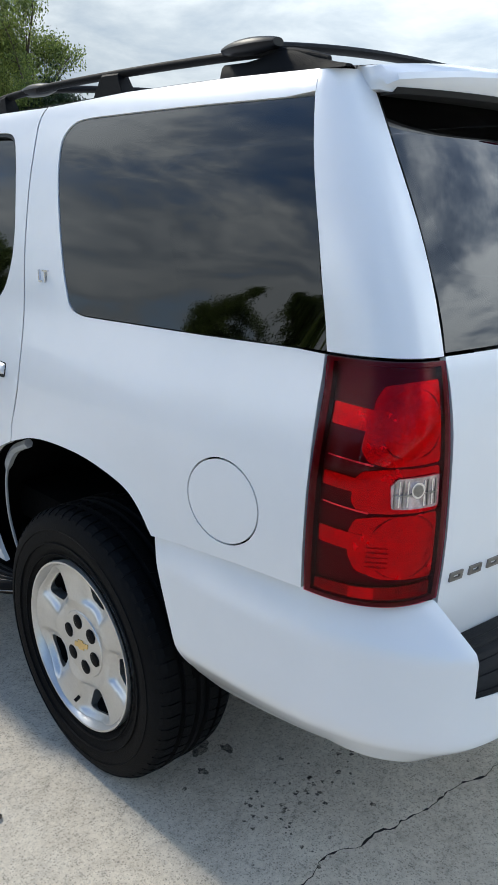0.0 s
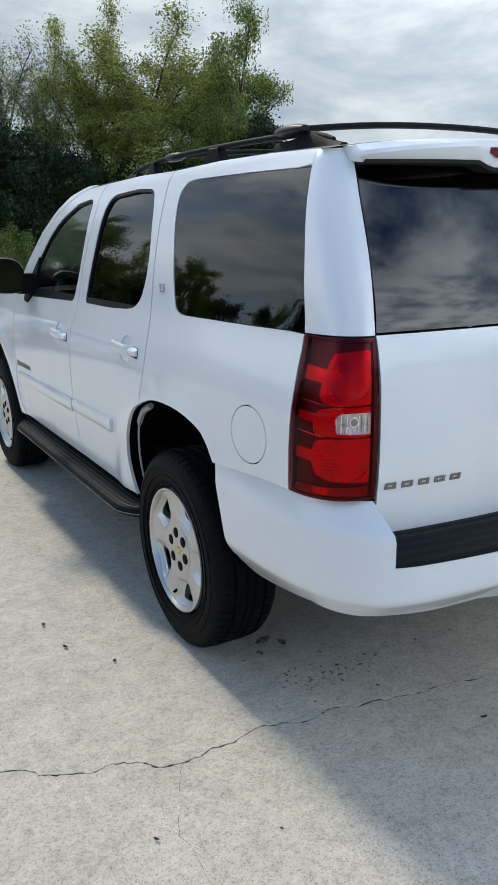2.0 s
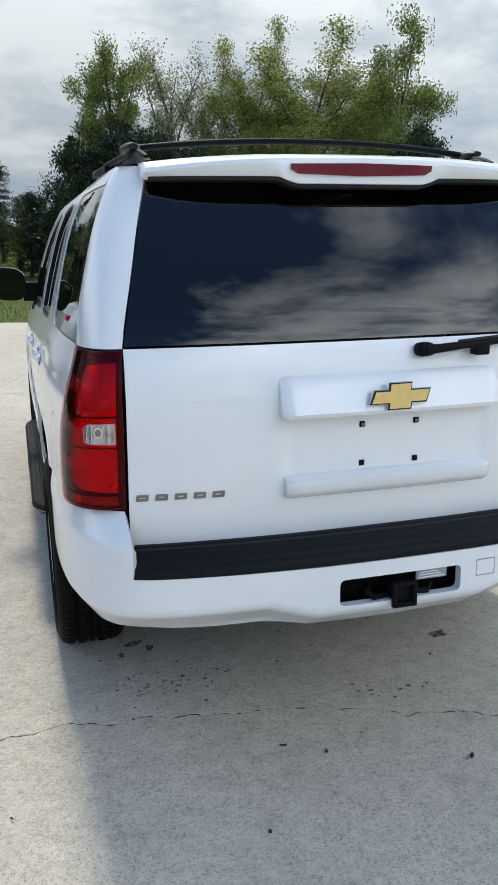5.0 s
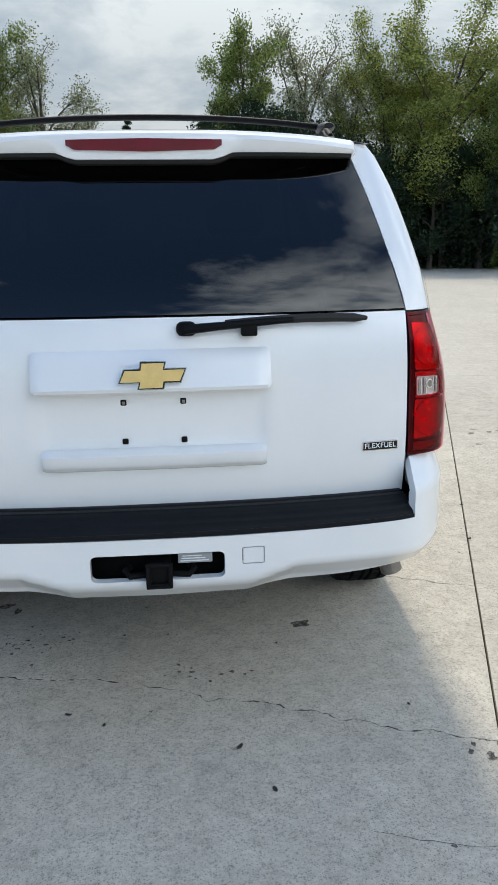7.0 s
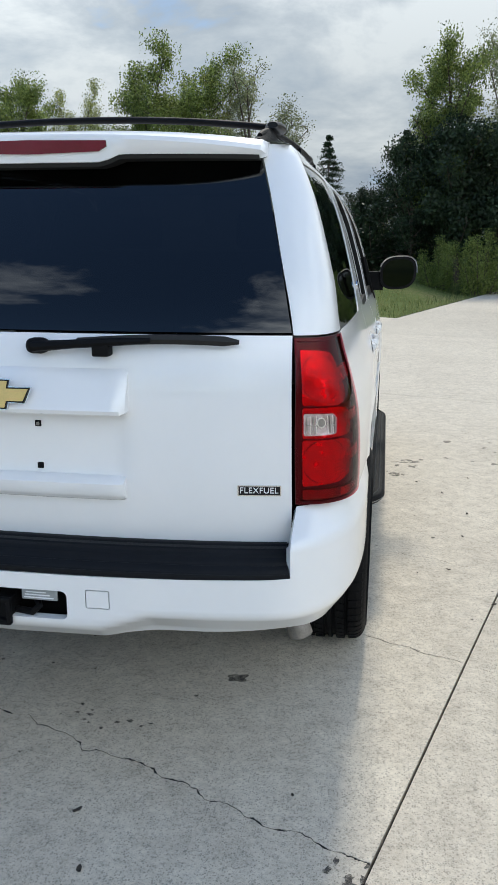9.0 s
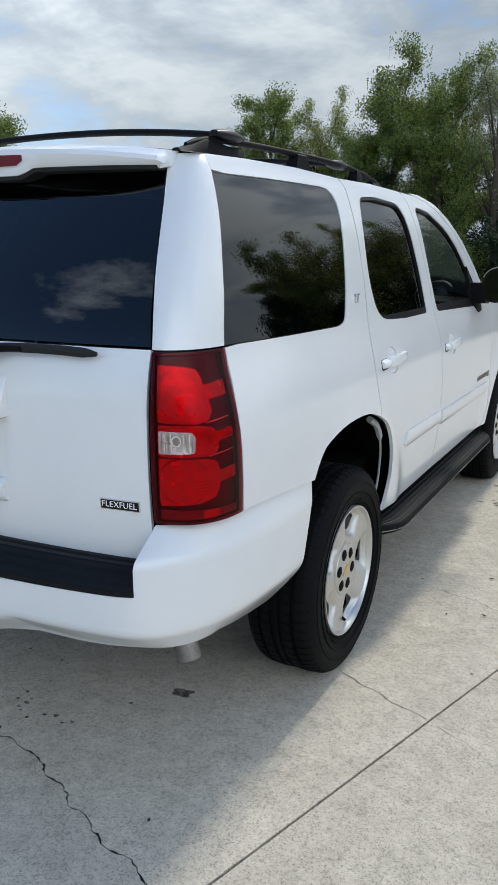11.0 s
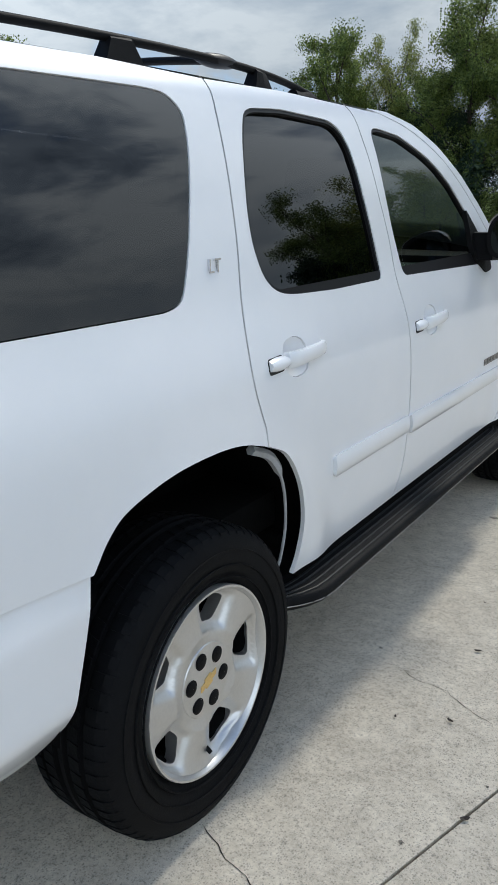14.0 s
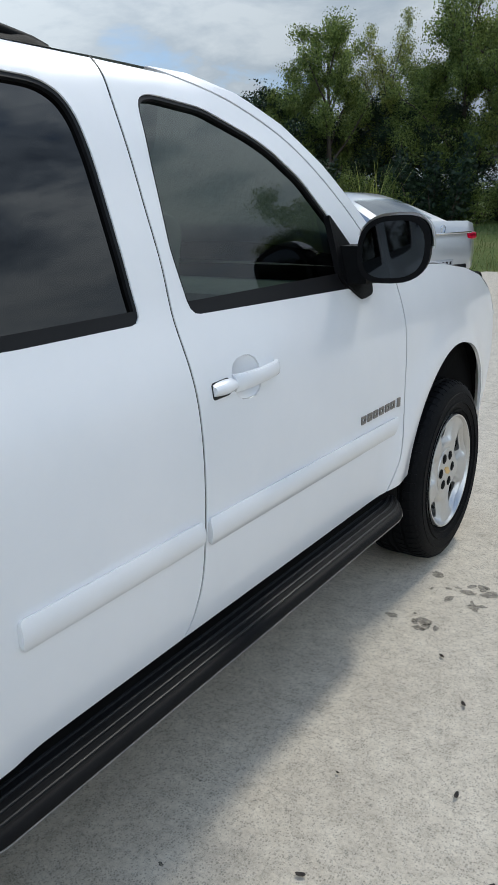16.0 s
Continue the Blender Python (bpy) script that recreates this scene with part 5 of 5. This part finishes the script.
def slab(outline, parent=pavement):
    """One slab of concrete: its top, a worn arris and its edges."""
    p = outline if sum(a[0] * b[1] - b[0] * a[1] for a, b in zip(outline, outline[1:] + outline[:1])) > 0 else outline[::-1]
    top, low = [Vector((*q, 0.0)) for q in grow(p, -.001)], [Vector((*q, -.001)) for q in p]
    verts, faces = top + low + [Vector((v.x, v.y, -.02)) for v in low], []
    n = len(p)
    faces.append(list(range(n)))
    for i in range(n):
        j = (i + 1) % n
        faces += [[i, n + i, n + j, j], [n + i, 2 * n + i, 2 * n + j, n + j]]
    me = bpy.data.meshes.new("slab")
    me.from_pydata(verts, [], faces)
    me.validate()
    return place("slab", me, CONCRETE, parent)


def ragged(pts, amount, rng, depth=4):
    """A line broken into ever smaller jogs."""
    for _ in range(depth):
        out = [pts[0]]
        for a, b in zip(pts, pts[1:]):
            dx, dy = b[0] - a[0], b[1] - a[1]
            k = rng.uniform(-amount, amount)
            out += [((a[0] + b[0]) / 2 - dy * k, (a[1] + b[1]) / 2 + dx * k), b]
        pts = out
    return pts


rng = random.Random(7)
JOINT = .008
U_LINES = [-16.9, -12.3, -7.75, -3.2, 1.4, 5.95, 10.5, 15.0, 19.5, 24.0]
V_LINES = [-18.4, -12.4, -6.4, -.41, 5.59, 11.6, 17.6]
CRACK = [(-3.25, -.20), (-2.45, -.42), (-1.778, -.516), (-1.628, -.624), (-1.46, -.658), (-1.301, -.757), (-1.068, -.735), (-.888, -.761), (-.646, -.795), (-.413, -.836), (-.236, -.853), (.0, -.940), (.295, -1.045), (.407, -1.105), (.565, -1.186), (.737, -1.254), (.967, -1.328), (1.05, -1.36)]
for i in range(len(U_LINES) - 1):
    for j in range(len(V_LINES)):
        u0, u1 = U_LINES[i] + JOINT / 2, U_LINES[i + 1] - JOINT / 2
        v0 = V_LINES[j] + JOINT / 2
        last = j == len(V_LINES) - 1 or u0 < -3.3 and v0 > 11
        if last and u0 < -3.3:
            if v0 > 17:
                continue
            v1 = 14.6 if u0 < -8 else 14.8
        elif last:
            v1 = 29.3
        else:
            v1 = V_LINES[j + 1] - JOINT / 2
        if i in (3, 4) and j == 2:
            continue
        if i == 4 and j == 3:
            v0 = V_LINES[2] + JOINT / 2
        if i == 3 and j == 3:
            # two slabs cast as one, since broken by the long crack
            line = [uv(*p) for p in CRACK]
            line[0], line[-1] = (u0, line[0][1]), (u1, line[-1][1])
            line = ragged(line, .15, rng, 4)
            wide = [.0010 + .0040 * rng.random() ** 2 for _ in line]
            wide[0] = wide[-1] = .003
            upper = [(u, v + w) for (u, v), w in zip(line, wide)]
            lower = [(u, v - w) for (u, v), w in zip(line, wide)]
            slab([xy(*q) for q in upper + [(u1, v1), (u0, v1)]])
            me = bpy.data.meshes.new("crack_bed")
            me.from_pydata([(*xy(*q), -.002) for q in upper + lower], [], [[k, k + 1, len(line) + k + 1, len(line) + k] for k in range(len(line) - 1)])
            place("crack_bed", me, SOIL, pavement, "dark soil in the long crack")
            slab([xy(*q) for q in [(u0, V_LINES[2] + JOINT / 2), (u1, V_LINES[2] + JOINT / 2)] + lower[::-1]])
            continue
        edge = [(u0, v0), (u1, v0), (u1, v1), (u0, v1)]
        if last:
            edge = [(u0, v0), (u1, v0)] + [(u, v) for u, v in ragged([(u1, v1), (u0, v1)], .07, rng, 6)]
        slab([xy(*q) for q in edge])


def hairline(pts, width, name="crack"):
    """A narrow crack, its broken bed showing."""
    pts = ragged(pts, .10, rng, 3)
    verts, n = [], len(pts)
    for k, (x, y) in enumerate(pts):
        a, b = pts[max(k - 1, 0)], pts[min(k + 1, n - 1)]
        dx, dy = b[0] - a[0], b[1] - a[1]
        l = math.hypot(dx, dy) or 1
        w = width * .8 * (.35 + .65 * rng.random()) * (.3 if k in (0, n - 1) else 1)
        verts += [(x - dy / l * w, y + dx / l * w, .0015), (x + dy / l * w, y - dx / l * w, .0015)]
    me = bpy.data.meshes.new(name)
    me.from_pydata(verts, [], [[2 * k, 2 * k + 1, 2 * k + 3, 2 * k + 2] for k in range(n - 1)])
    return place(name, me, SOIL, pavement, "hairline crack in the concrete")


for line, w in (([(.99, -.098), (1.174, -.175), (1.271, -.229), (1.375, -.262)], .0022), ([(1.39, -.27), (1.62, -.42), (1.95, -.53)], .0008), ([(-1.30, -.757), (-1.36, -.866), (-1.441, -1.041), (-1.43, -1.25)], .0007), ([(1.136, .843), (1.323, .794), (1.5, .70)], .0014), ([(.55, -1.69), (.609, -1.714), (.862, -1.782), (1.0, -1.84)], .0014), ([(-3.0, 2.98), (-1.9, 2.72), (-1.325, 2.582), (-.945, 2.489), (.3, 2.2)], .002), ([(2.2, .9), (1.95, 1.0), (1.7, 1.05)], .0008), ([(2.0, 3.5), (1.3, 3.72), (.8, 3.85)], .0014)):
    hairline(line, w)


def blot(x, y, r, mat, label, squash=1.0, turn=0.0, name="stain", z=.0022):
    n = 18
    ph = rng.random() * 9
    verts = []
    for k in range(n):
        a = 2 * math.pi * k / n
        rr = r * (.72 + .55 * noise.noise((math.cos(a) * 1.3 + ph, math.sin(a) * 1.3, ph)) + .1 * rng.random())
        px, py = rr * math.cos(a), rr * math.sin(a) * squash
        verts.append((x + px * math.cos(turn) - py * math.sin(turn), y + px * math.sin(turn) + py * math.cos(turn), z))
    me = bpy.data.meshes.new(name)
    me.from_pydata(verts, [], [list(range(n))])
    return place(name, me, mat, pavement, label)


blot(.545, -.520, .052, OIL, "dark oil spot", .7, .2)
blot(-.70, -.22, .05, OIL, "dark oil spot", .5, .5), blot(-.64, -.27, .03, OIL, "dark oil spot", .6, 1.5), blot(-.76, -.30, .02, OIL, "dark oil spot")
for k in range(70):
    x, y = rng.gauss(-.62, .15), rng.gauss(-.58, .07)
    blot(x, y, rng.uniform(.003, .010), OIL, "dark oil spot", rng.uniform(.5, 1), rng.random() * 3)
for k in range(14):
    blot(rng.gauss(.10, .12), rng.gauss(-.83, .04), rng.uniform(.005, .016), OIL, "dark oil spot", rng.uniform(.5, 1))
for k in range(14):
    blot(rng.gauss(1.0, .045), rng.gauss(-1.42, .05), rng.uniform(.008, .022), OIL, "dark oil spot", rng.uniform(.4, .8), rng.random() * 3)
for k in range(20):
    blot(rng.gauss(1.20, .09), rng.gauss(2.55, .18), rng.uniform(.015, .05), DAMP, "faint stain", rng.uniform(.4, .8), rng.random() * 3)
for k in range(24):
    blot(rng.gauss(2.1, .25), rng.gauss(2.9, .35), rng.uniform(.02, .05), DAMP, "faint stain", rng.uniform(.4, .8), rng.random() * 3)
for k in range(46):
    blot(rng.uniform(-2.6, 2.6), rng.uniform(-2.6, 3.5), rng.uniform(.006, .013), OIL, "small dark spot", rng.uniform(.5, 1))

def litter(x, y, size, turn):
    """A dead leaf, curled a little."""
    verts = []
    for k in range(9):
        a = 2 * math.pi * k / 9
        px, py = size * math.cos(a), size * .5 * math.sin(a)
        verts.append((x + px * math.cos(turn) - py * math.sin(turn), y + px * math.sin(turn) + py * math.cos(turn), .004 + .5 * size * (px / size) ** 2 * rng.random() + .003))
    verts.append((x, y, .004))
    me = bpy.data.meshes.new("dead_leaf")
    me.from_pydata(verts, [], [[k, (k + 1) % 9, 9] for k in range(9)])
    ob = place("dead_leaf", me, LITTER)
    tagged(ob, "small dry brown leaf lying on the concrete", "leaf", "dead leaves on the concrete")


for x, y in [(1.27, 1.44), (1.50, 1.12), (1.32, 1.05), (1.56, 1.55), (1.45, 1.9), (1.38, .62), (1.22, .55), (1.62, 2.3), (1.3, 2.15), (1.75, 1.3), (-1.42, .35), (-1.40, .12), (-1.30, -.05), (-1.48, -1.0), (-1.18, -1.16), (.83, -1.15), (.40, -.66), (-.20, -1.12), (.20, -1.30), (-.35, -1.05), (1.55, .25), (1.7, .8), (-1.7, .9), (.3, -1.5), (-.5, -1.42)]:
    litter(x + rng.uniform(-.03, .03), y + rng.uniform(-.03, .03), rng.uniform(.007, .015), rng.random() * 6)

# ---- trees ----


def leaf_mesh(name, spots, size, rng, mat, thin=1.0):
    """Many small bent leaves, set at random round the spots given as (place, spread, count)."""
    total = sum(s[2] for s in spots)
    c = np.concatenate([np.clip(rng.normal(0, .9, (n, 3)), -1.45, 1.45) * np.array(sp) + np.array(p) for p, sp, n in spots])
    d1 = rng.normal(0, 1, (total, 3))
    d1 /= np.linalg.norm(d1, axis=1, keepdims=True)
    d2 = np.cross(d1, rng.normal(0, 1, (total, 3)))
    d2 /= np.linalg.norm(d2, axis=1, keepdims=True)
    s = size * rng.uniform(.6, 1.35, (total, 1))
    a, b = c - d1 * s, c + d1 * s
    l, r = c - d2 * s * .55 * thin, c + d2 * s * .55 * thin
    verts = np.stack([a, l, b, r], 1).reshape(-1, 3)
    me = bpy.data.meshes.new(name)
    me.from_pydata(verts.tolist(), [], (np.arange(total)[:, None] * 4 + np.arange(4)[None]).tolist())
    me.materials.append(mat)
    return me


def build_tree(seed, height, spread, mat, label, leaves=9000, size=.10, bare=.22, loose=1.0, limbs=9, lift=(.10, .26)):
    """Tapered trunk, limbs and twigs, with leaves gathered round the twigs."""
    rng, r2 = np.random.default_rng(seed), random.Random(seed)
    tree = tagged(empty("tree"), label, "tree", "trees round the concrete")
    bm = bmesh.new()
    ends = []
    lean = (r2.uniform(-.04, .04), r2.uniform(-.04, .04))
    trunk = [Vector((lean[0] * height * t + .1 * math.sin(t * 5 + seed), lean[1] * height * t, height * .80 * t)) for t in np.linspace(0, 1, 9)]
    tube(bm, trunk, [.022 * height * (1 - .85 * t) + .01 for t in np.linspace(0, 1, 9)], 8)
    for k in range(limbs):
        t0 = bare + (.92 - bare) * (k + r2.random() * .6) / limbs
        i = t0 * 8
        base = trunk[int(i)].lerp(trunk[min(8, int(i) + 1)], i - int(i))
        a = k * 2.4 + r2.uniform(-.5, .5)
        reach = spread * (1.05 - .55 * max(0, (t0 - .35) / .65) ** 1.5) * r2.uniform(.7, 1.15)
        rise = height * r2.uniform(*lift)
        pts = [base + Vector((math.cos(a) * reach * s, math.sin(a) * reach * s, rise * s ** .8 + .15 * math.sin(s * 6 + k))) for s in np.linspace(0, 1, 6)]
        tube(bm, pts, [.008 * height * (1 - t0 * .5) * (1 - .85 * s) + .008 for s in np.linspace(0, 1, 6)], 6)
        for q in range(6):
            s = .35 + .65 * (q + r2.random()) / 6
            p = pts[0].lerp(pts[-1], s)
            j = min(4, int(s * 5))
            p = pts[j].lerp(pts[j + 1], s * 5 - j) if s < 1 else pts[-1]
            e = p + Vector((r2.gauss(0, .35), r2.gauss(0, .35), r2.uniform(.1, .8))) * spread * .35
            tube(bm, [p, (p + e) / 2 + Vector((0, 0, .05)), e], [.022, .014, .006], 4)
            ends += [e, (p + e) / 2]
    for t in (.8, .9, 1.0):
        p = trunk[int(8 * t)]
        for q in range(3):
            e = p + Vector((r2.gauss(0, .3), r2.gauss(0, .3), r2.uniform(.4, 1.2))) * spread * .35
            tube(bm, [p, e], [.02, .006], 4)
            ends.append(e)
    part("trunk", bm, BARK, tree, "brown trunk and limbs")
    n = max(1, leaves // len(ends))
    spots = [(tuple(e), [.16 * spread * loose * r2.uniform(.5, 1.2)] * 2 + [.13 * spread * loose * r2.uniform(.5, 1.3)], int(n * r2.uniform(.4, 1.6)) + 1) for e in ends]
    ob = new("crown", leaf_mesh("crown", spots, size, rng, mat))
    ob.parent = tree
    ob["label"] = "crown of small leaves"
    return tree


def build_bush(seed, height, width, mat, label, leaves=2600, size=.09):
    rng, r2 = np.random.default_rng(seed), random.Random(seed)
    bush = tagged(empty("bush"), label, "bush", "bushes under the trees")
    bm = bmesh.new()
    spots = []
    for k in range(16):
        a, r = r2.random() * 6.28, width * .5 * math.sqrt(r2.random())
        h = height * r2.uniform(.40, 1.15) * (1 - .3 * r / width)
        tip = Vector((r * math.cos(a), r * math.sin(a) * .7, h))
        tube(bm, [(tip.x * .4, tip.y * .4, -.1), (tip.x * .8, tip.y * .8, h * .5), tuple(tip)], [.03, .02, .006], 4)
        for f in (.25, .5, .75, .97):
            spots.append(((tip.x * (.5 + .5 * f), tip.y * (.5 + .5 * f), h * f), [width * (.11 - .06 * f), width * (.11 - .06 * f), height * .09], max(1, leaves // 64)))
    part("stem", bm, BARK, bush)
    ob = new("foliage", leaf_mesh("foliage", spots, size, rng, mat))
    ob.parent = bush
    return bush


def at(az, dist, ex=0.0, ey=-2.0):
    """A place by its bearing (degrees to the left of straight ahead) and distance from behind the wagon."""
    x, y = ex - dist * math.sin(radians(az)), ey + dist * math.cos(radians(az))
    return x, y


KINDS = {
    "light": build_tree(11, 10.5, 3.1, LEAF_LIGHT, "tall light-green tree with an open airy crown", 44000, .052, .12, .85, 18, (.20, .40)),
    "green": build_tree(23, 10.0, 2.7, LEAF_GREEN, "green broad-leaved tree with a dense crown", 44000, .055, .18, .80, 14, (.12, .32)),
    "dense": build_tree(37, 10.0, 3.0, LEAF_GREEN, "green tree with a full rounded crown", 46000, .056, .14, .85, 15, (.10, .30)),
    "grey": build_tree(41, 9.0, 2.4, LEAF_GREY, "thin grey-green tree with bare twigs", 14000, .048, .16, .85, 15, (.18, .40)),
    "dark": build_tree(53, 8.0, 3.0, LEAF_DARK, "dark green tree with the wood's shade in its leaf colour", 18000, .085, .06, 1.0, 13),
}
KINDS["far"] = build_tree(71, 10.0, 3.0, LEAF_GREEN, "green tree on the far side of the yard", 9000, .12, .14, 1.0, 13)
KIND_H = {"light": 12.0, "green": 10.4, "dense": 10.4, "grey": 9.4, "dark": 8.4, "far": 10.4}
BUSHES = [build_bush(61, 2.4, 3.0, LEAF_DARK, "dark green bush under the trees, their shade in its leaf colour", 5000, .07), build_bush(67, 2.0, 2.6, LEAF_GREEN, "green bush at the edge of the lawn", 14000, .034)]
used = set()


def plant(kind, az, dist, height, turn, ex=0.0, ey=-2.0, wide=1.0):
    x, y = at(az, dist, ex, ey)
    s = height / KIND_H[kind]
    src = KINDS[kind]
    m = pose(x, y, lawn_height(x, y) - .05, 0, 0, turn)
    if kind in used:
        ob = copy_thing(src, m)
    else:
        used.add(kind)
        ob = src
        ob.matrix_basis = m
    ob.scale = (s * wide, s * wide, s)
    return ob


# ahead, from the right round to the left
for kind, az, dist, h, turn, wide in (
        ("dense", -25.6, 31.5, 9.6, 150, .80), ("dark", -26.5, 30.5, 6.4, 190, .9), ("green", -23.5, 36, 9.6, 30, .8),
        ("light", -19.5, 33, 9.7, 100, 1.35), ("light", -15.5, 34, 10.2, 120, .9), ("grey", -9.5, 34, 9.6, 40, .9), ("grey", -12.0, 35, 9.2, 200, .9), ("green", -5.2, 33, 9.0, 250, .85), ("dark", -6.6, 31.5, 6.6, 20, .9), ("dark", -3.4, 31.8, 5.6, 130, .75), ("dark", .4, 34, 3.6, 220, .8), ("dark", -9.5, 31.4, 6.4, 45, .9), ("dark", -12.5, 31.8, 5.6, 80, .9), ("dark", -15.5, 31.6, 5.0, 160, .9), ("dark", -18.6, 31.8, 5.2, 240, .9), ("dark", -22.0, 32.0, 5.4, 310, .9), ("green", -17.5, 35.5, 8.4, 20, .95), ("dense", -21.5, 35.5, 8.6, 95, .95),
        ("grey", 8.0, 36, 8.8, 300, 1.1), ("light", 10.5, 37, 7.9, 75, .9), ("dark", 3.4, 37, 4.0, 0, .8), ("dark", 6.0, 38, 4.8, 90, 1.0),
        ("green", 17.5, 38, 7.0, 330, 1.1), ("dense", 26.0, 39, 6.9, 15, 1.0), ("light", 22.0, 40, 6.0, 44, 1.0), ("dense", 44.0, 38, 8.6, 66, 1.1), ("green", 51, 37, 8.0, 10, 1.0)):
    plant(kind, az, dist, h, turn, 0, -2.5, wide)
# those seen past the bonnet
for kind, az, dist, h, turn, wide in (("green", 27.8, 37, 9.0, 100, .85), ("light", 24.0, 38, 8.2, 160, .8), ("dense", 19.0, 36, 9.5, 200, .9), ("dense", 15.8, 35, 9.3, 290, .9), ("green", 33.0, 41, 6.0, 0, 1.0), ("green", 38.0, 40, 6.0, 140, 1.1)):
    plant(kind, az, dist, h, turn, 2.1, -.4, wide)
# dark trees filling the wood's edge, its shade put into the leaf colour
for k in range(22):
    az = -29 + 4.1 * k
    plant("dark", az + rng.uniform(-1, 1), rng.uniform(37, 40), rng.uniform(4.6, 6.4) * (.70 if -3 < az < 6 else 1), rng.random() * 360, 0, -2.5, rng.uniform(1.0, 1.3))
# on the other sides of the yard
for k in range(24):
    az = 62 + 9.2 * k
    plant("far", az + rng.uniform(-3, 3), rng.uniform(30, 40), rng.uniform(6.0, 9.0), rng.random() * 360, 0, 0, 1.2)
for k in range(44):
    az = -30 + 2.1 * k + rng.uniform(-.8, .8)
    src = BUSHES[k % 2]
    d = rng.uniform(32.5, 35)
    x, y = at(az, d, 0, -2.5)
    m = pose(x, y, lawn_height(x, y) - .03, 0, 0, rng.random() * 360)
    if k < 2:
        ob = src
        ob.matrix_basis = m
    else:
        ob = copy_thing(src, m)
    s = rng.uniform(.7, 1.25)
    ob.scale = (s * 1.1, s * 1.1, s)
# the clump of bushes that stands forward on the lawn
for az, d, s in ((-6.5, 28.5, .92), (-9.0, 29.5, .8), (-3.5, 29.0, .75), (5.0, 29, .7)):
    x, y = at(az, d, 1.0, -3.1)
    ob = copy_thing(BUSHES[1], pose(x, y, lawn_height(x, y) - .03, 0, 0, az * 20))
    ob.scale = (s, s, s)



def build_spruce(seed, height, width, label):
    """A conical conifer: a straight trunk with whorls of drooping boughs."""
    rng, r2 = np.random.default_rng(seed), random.Random(seed)
    tree = tagged(empty("spruce"), label, "tree", "trees round the concrete")
    bm = bmesh.new()
    tube(bm, [(0, 0, -.1), (0, 0, height * .5), (0, 0, height * .98)], [.11, .06, .01], 7)
    spots = []
    for k in range(22):
        z = height * (.10 + .88 * k / 21)
        for q in range(7):
            a = r2.random() * 6.28
            reach = width * (1.03 - z / height) * r2.uniform(.65, 1.1)
            tip = Vector((reach * math.cos(a), reach * math.sin(a), z - .18 * reach))
            tube(bm, [(0, 0, z), tuple(tip)], [.018, .004], 4)
            for f in (.35, .65, .95):
                spots.append(((tip.x * f, tip.y * f, z - .18 * reach * f), [.05 + .07 * reach, .05 + .07 * reach, .06], 26))
    part("trunk", bm, BARK, tree, "brown trunk and boughs")
    # dark needles, in the leaf colour that also holds the wood's shade
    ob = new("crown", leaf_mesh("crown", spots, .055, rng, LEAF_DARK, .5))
    ob.parent = tree
    return tree


spruce = build_spruce(83, 5.7, 2.3, "small dark conical spruce among the trees")
spots = [(*at(4.2, 33.5, 1.0, -3.0), .94), (*at(-.9, 33, 1.0, -3.0), .95)]
for k, (x, y, s) in enumerate(spots):
    m = pose(x, y, lawn_height(x, y) - .05, 0, 0, 70 * k)
    ob = copy_thing(spruce, m) if k else spruce
    ob.matrix_basis, ob.scale = m, (s, s, s)

# a tuft of tall grass behind the saloon
tuft_rng = random.Random(9)
bm = bmesh.new()
for k in range(70):
    a, lean, tall = tuft_rng.random() * 6.28, tuft_rng.uniform(.05, .65), tuft_rng.uniform(1.0, 2.1)
    foot = Vector((tuft_rng.gauss(0, .16), tuft_rng.gauss(0, .16), 0))
    way = Vector((math.cos(a), math.sin(a), 0))
    wide = Vector((-math.sin(a), math.cos(a), 0)) * .014
    line = [foot + way * lean * t * t * tall * .7 + Vector((0, 0, tall * (t - .18 * lean * t * t))) for t in (0, .4, .75, 1)]
    vs = [(bm.verts.new(p - wide * (1 - .8 * t)), bm.verts.new(p + wide * (1 - .8 * t))) for p, t in zip(line, (0, .4, .75, 1))]
    for (p, q), (e, f) in zip(vs, vs[1:]):
        bm.faces.new((p, q, f, e))
tuft = tagged(part("grass_tuft", bm, LEAF_LIGHT), "tall tuft of light-green grass behind the saloon", "grass")
tx, ty = at(25.3, 19.0, 2.08, -.2)
tuft.matrix_basis = pose(tx, ty, lawn_height(tx, ty) - .02) @ Matrix.Scale(1.25, 4)

# long grass along the edge of the concrete and on the lawn
gr = np.random.default_rng(5)
verts, faces = [], []
for k in range(26000):
    az = gr.uniform(-30, 45)
    d = 14.5 + 19 * gr.random() ** 1.3
    x, y = at(az, d, 1.0, -2.5)
    u, v = uv(x, y)
    if v < (14.9 if u < -3.2 else 29.4):
        continue
    z = lawn_height(x, y) - .02
    tall = gr.uniform(.06, .20) * (2.2 if gr.random() < .10 else 1)
    a = gr.uniform(0, 6.28)
    w, bend = .012, gr.uniform(-.5, .5, 2) * tall
    s = len(verts)
    verts += [(x - w * math.cos(a), y - w * math.sin(a), z), (x + w * math.cos(a), y + w * math.sin(a), z), (x + bend[0], y + bend[1], z + tall)]
    faces.append([s, s + 1, s + 2])
me = bpy.data.meshes.new("long_grass")
me.from_pydata(verts, [], faces)
tagged(place("long_grass", me, BLADE), "uncut grass along the edge of the lawn", "grass", kind="stuff")
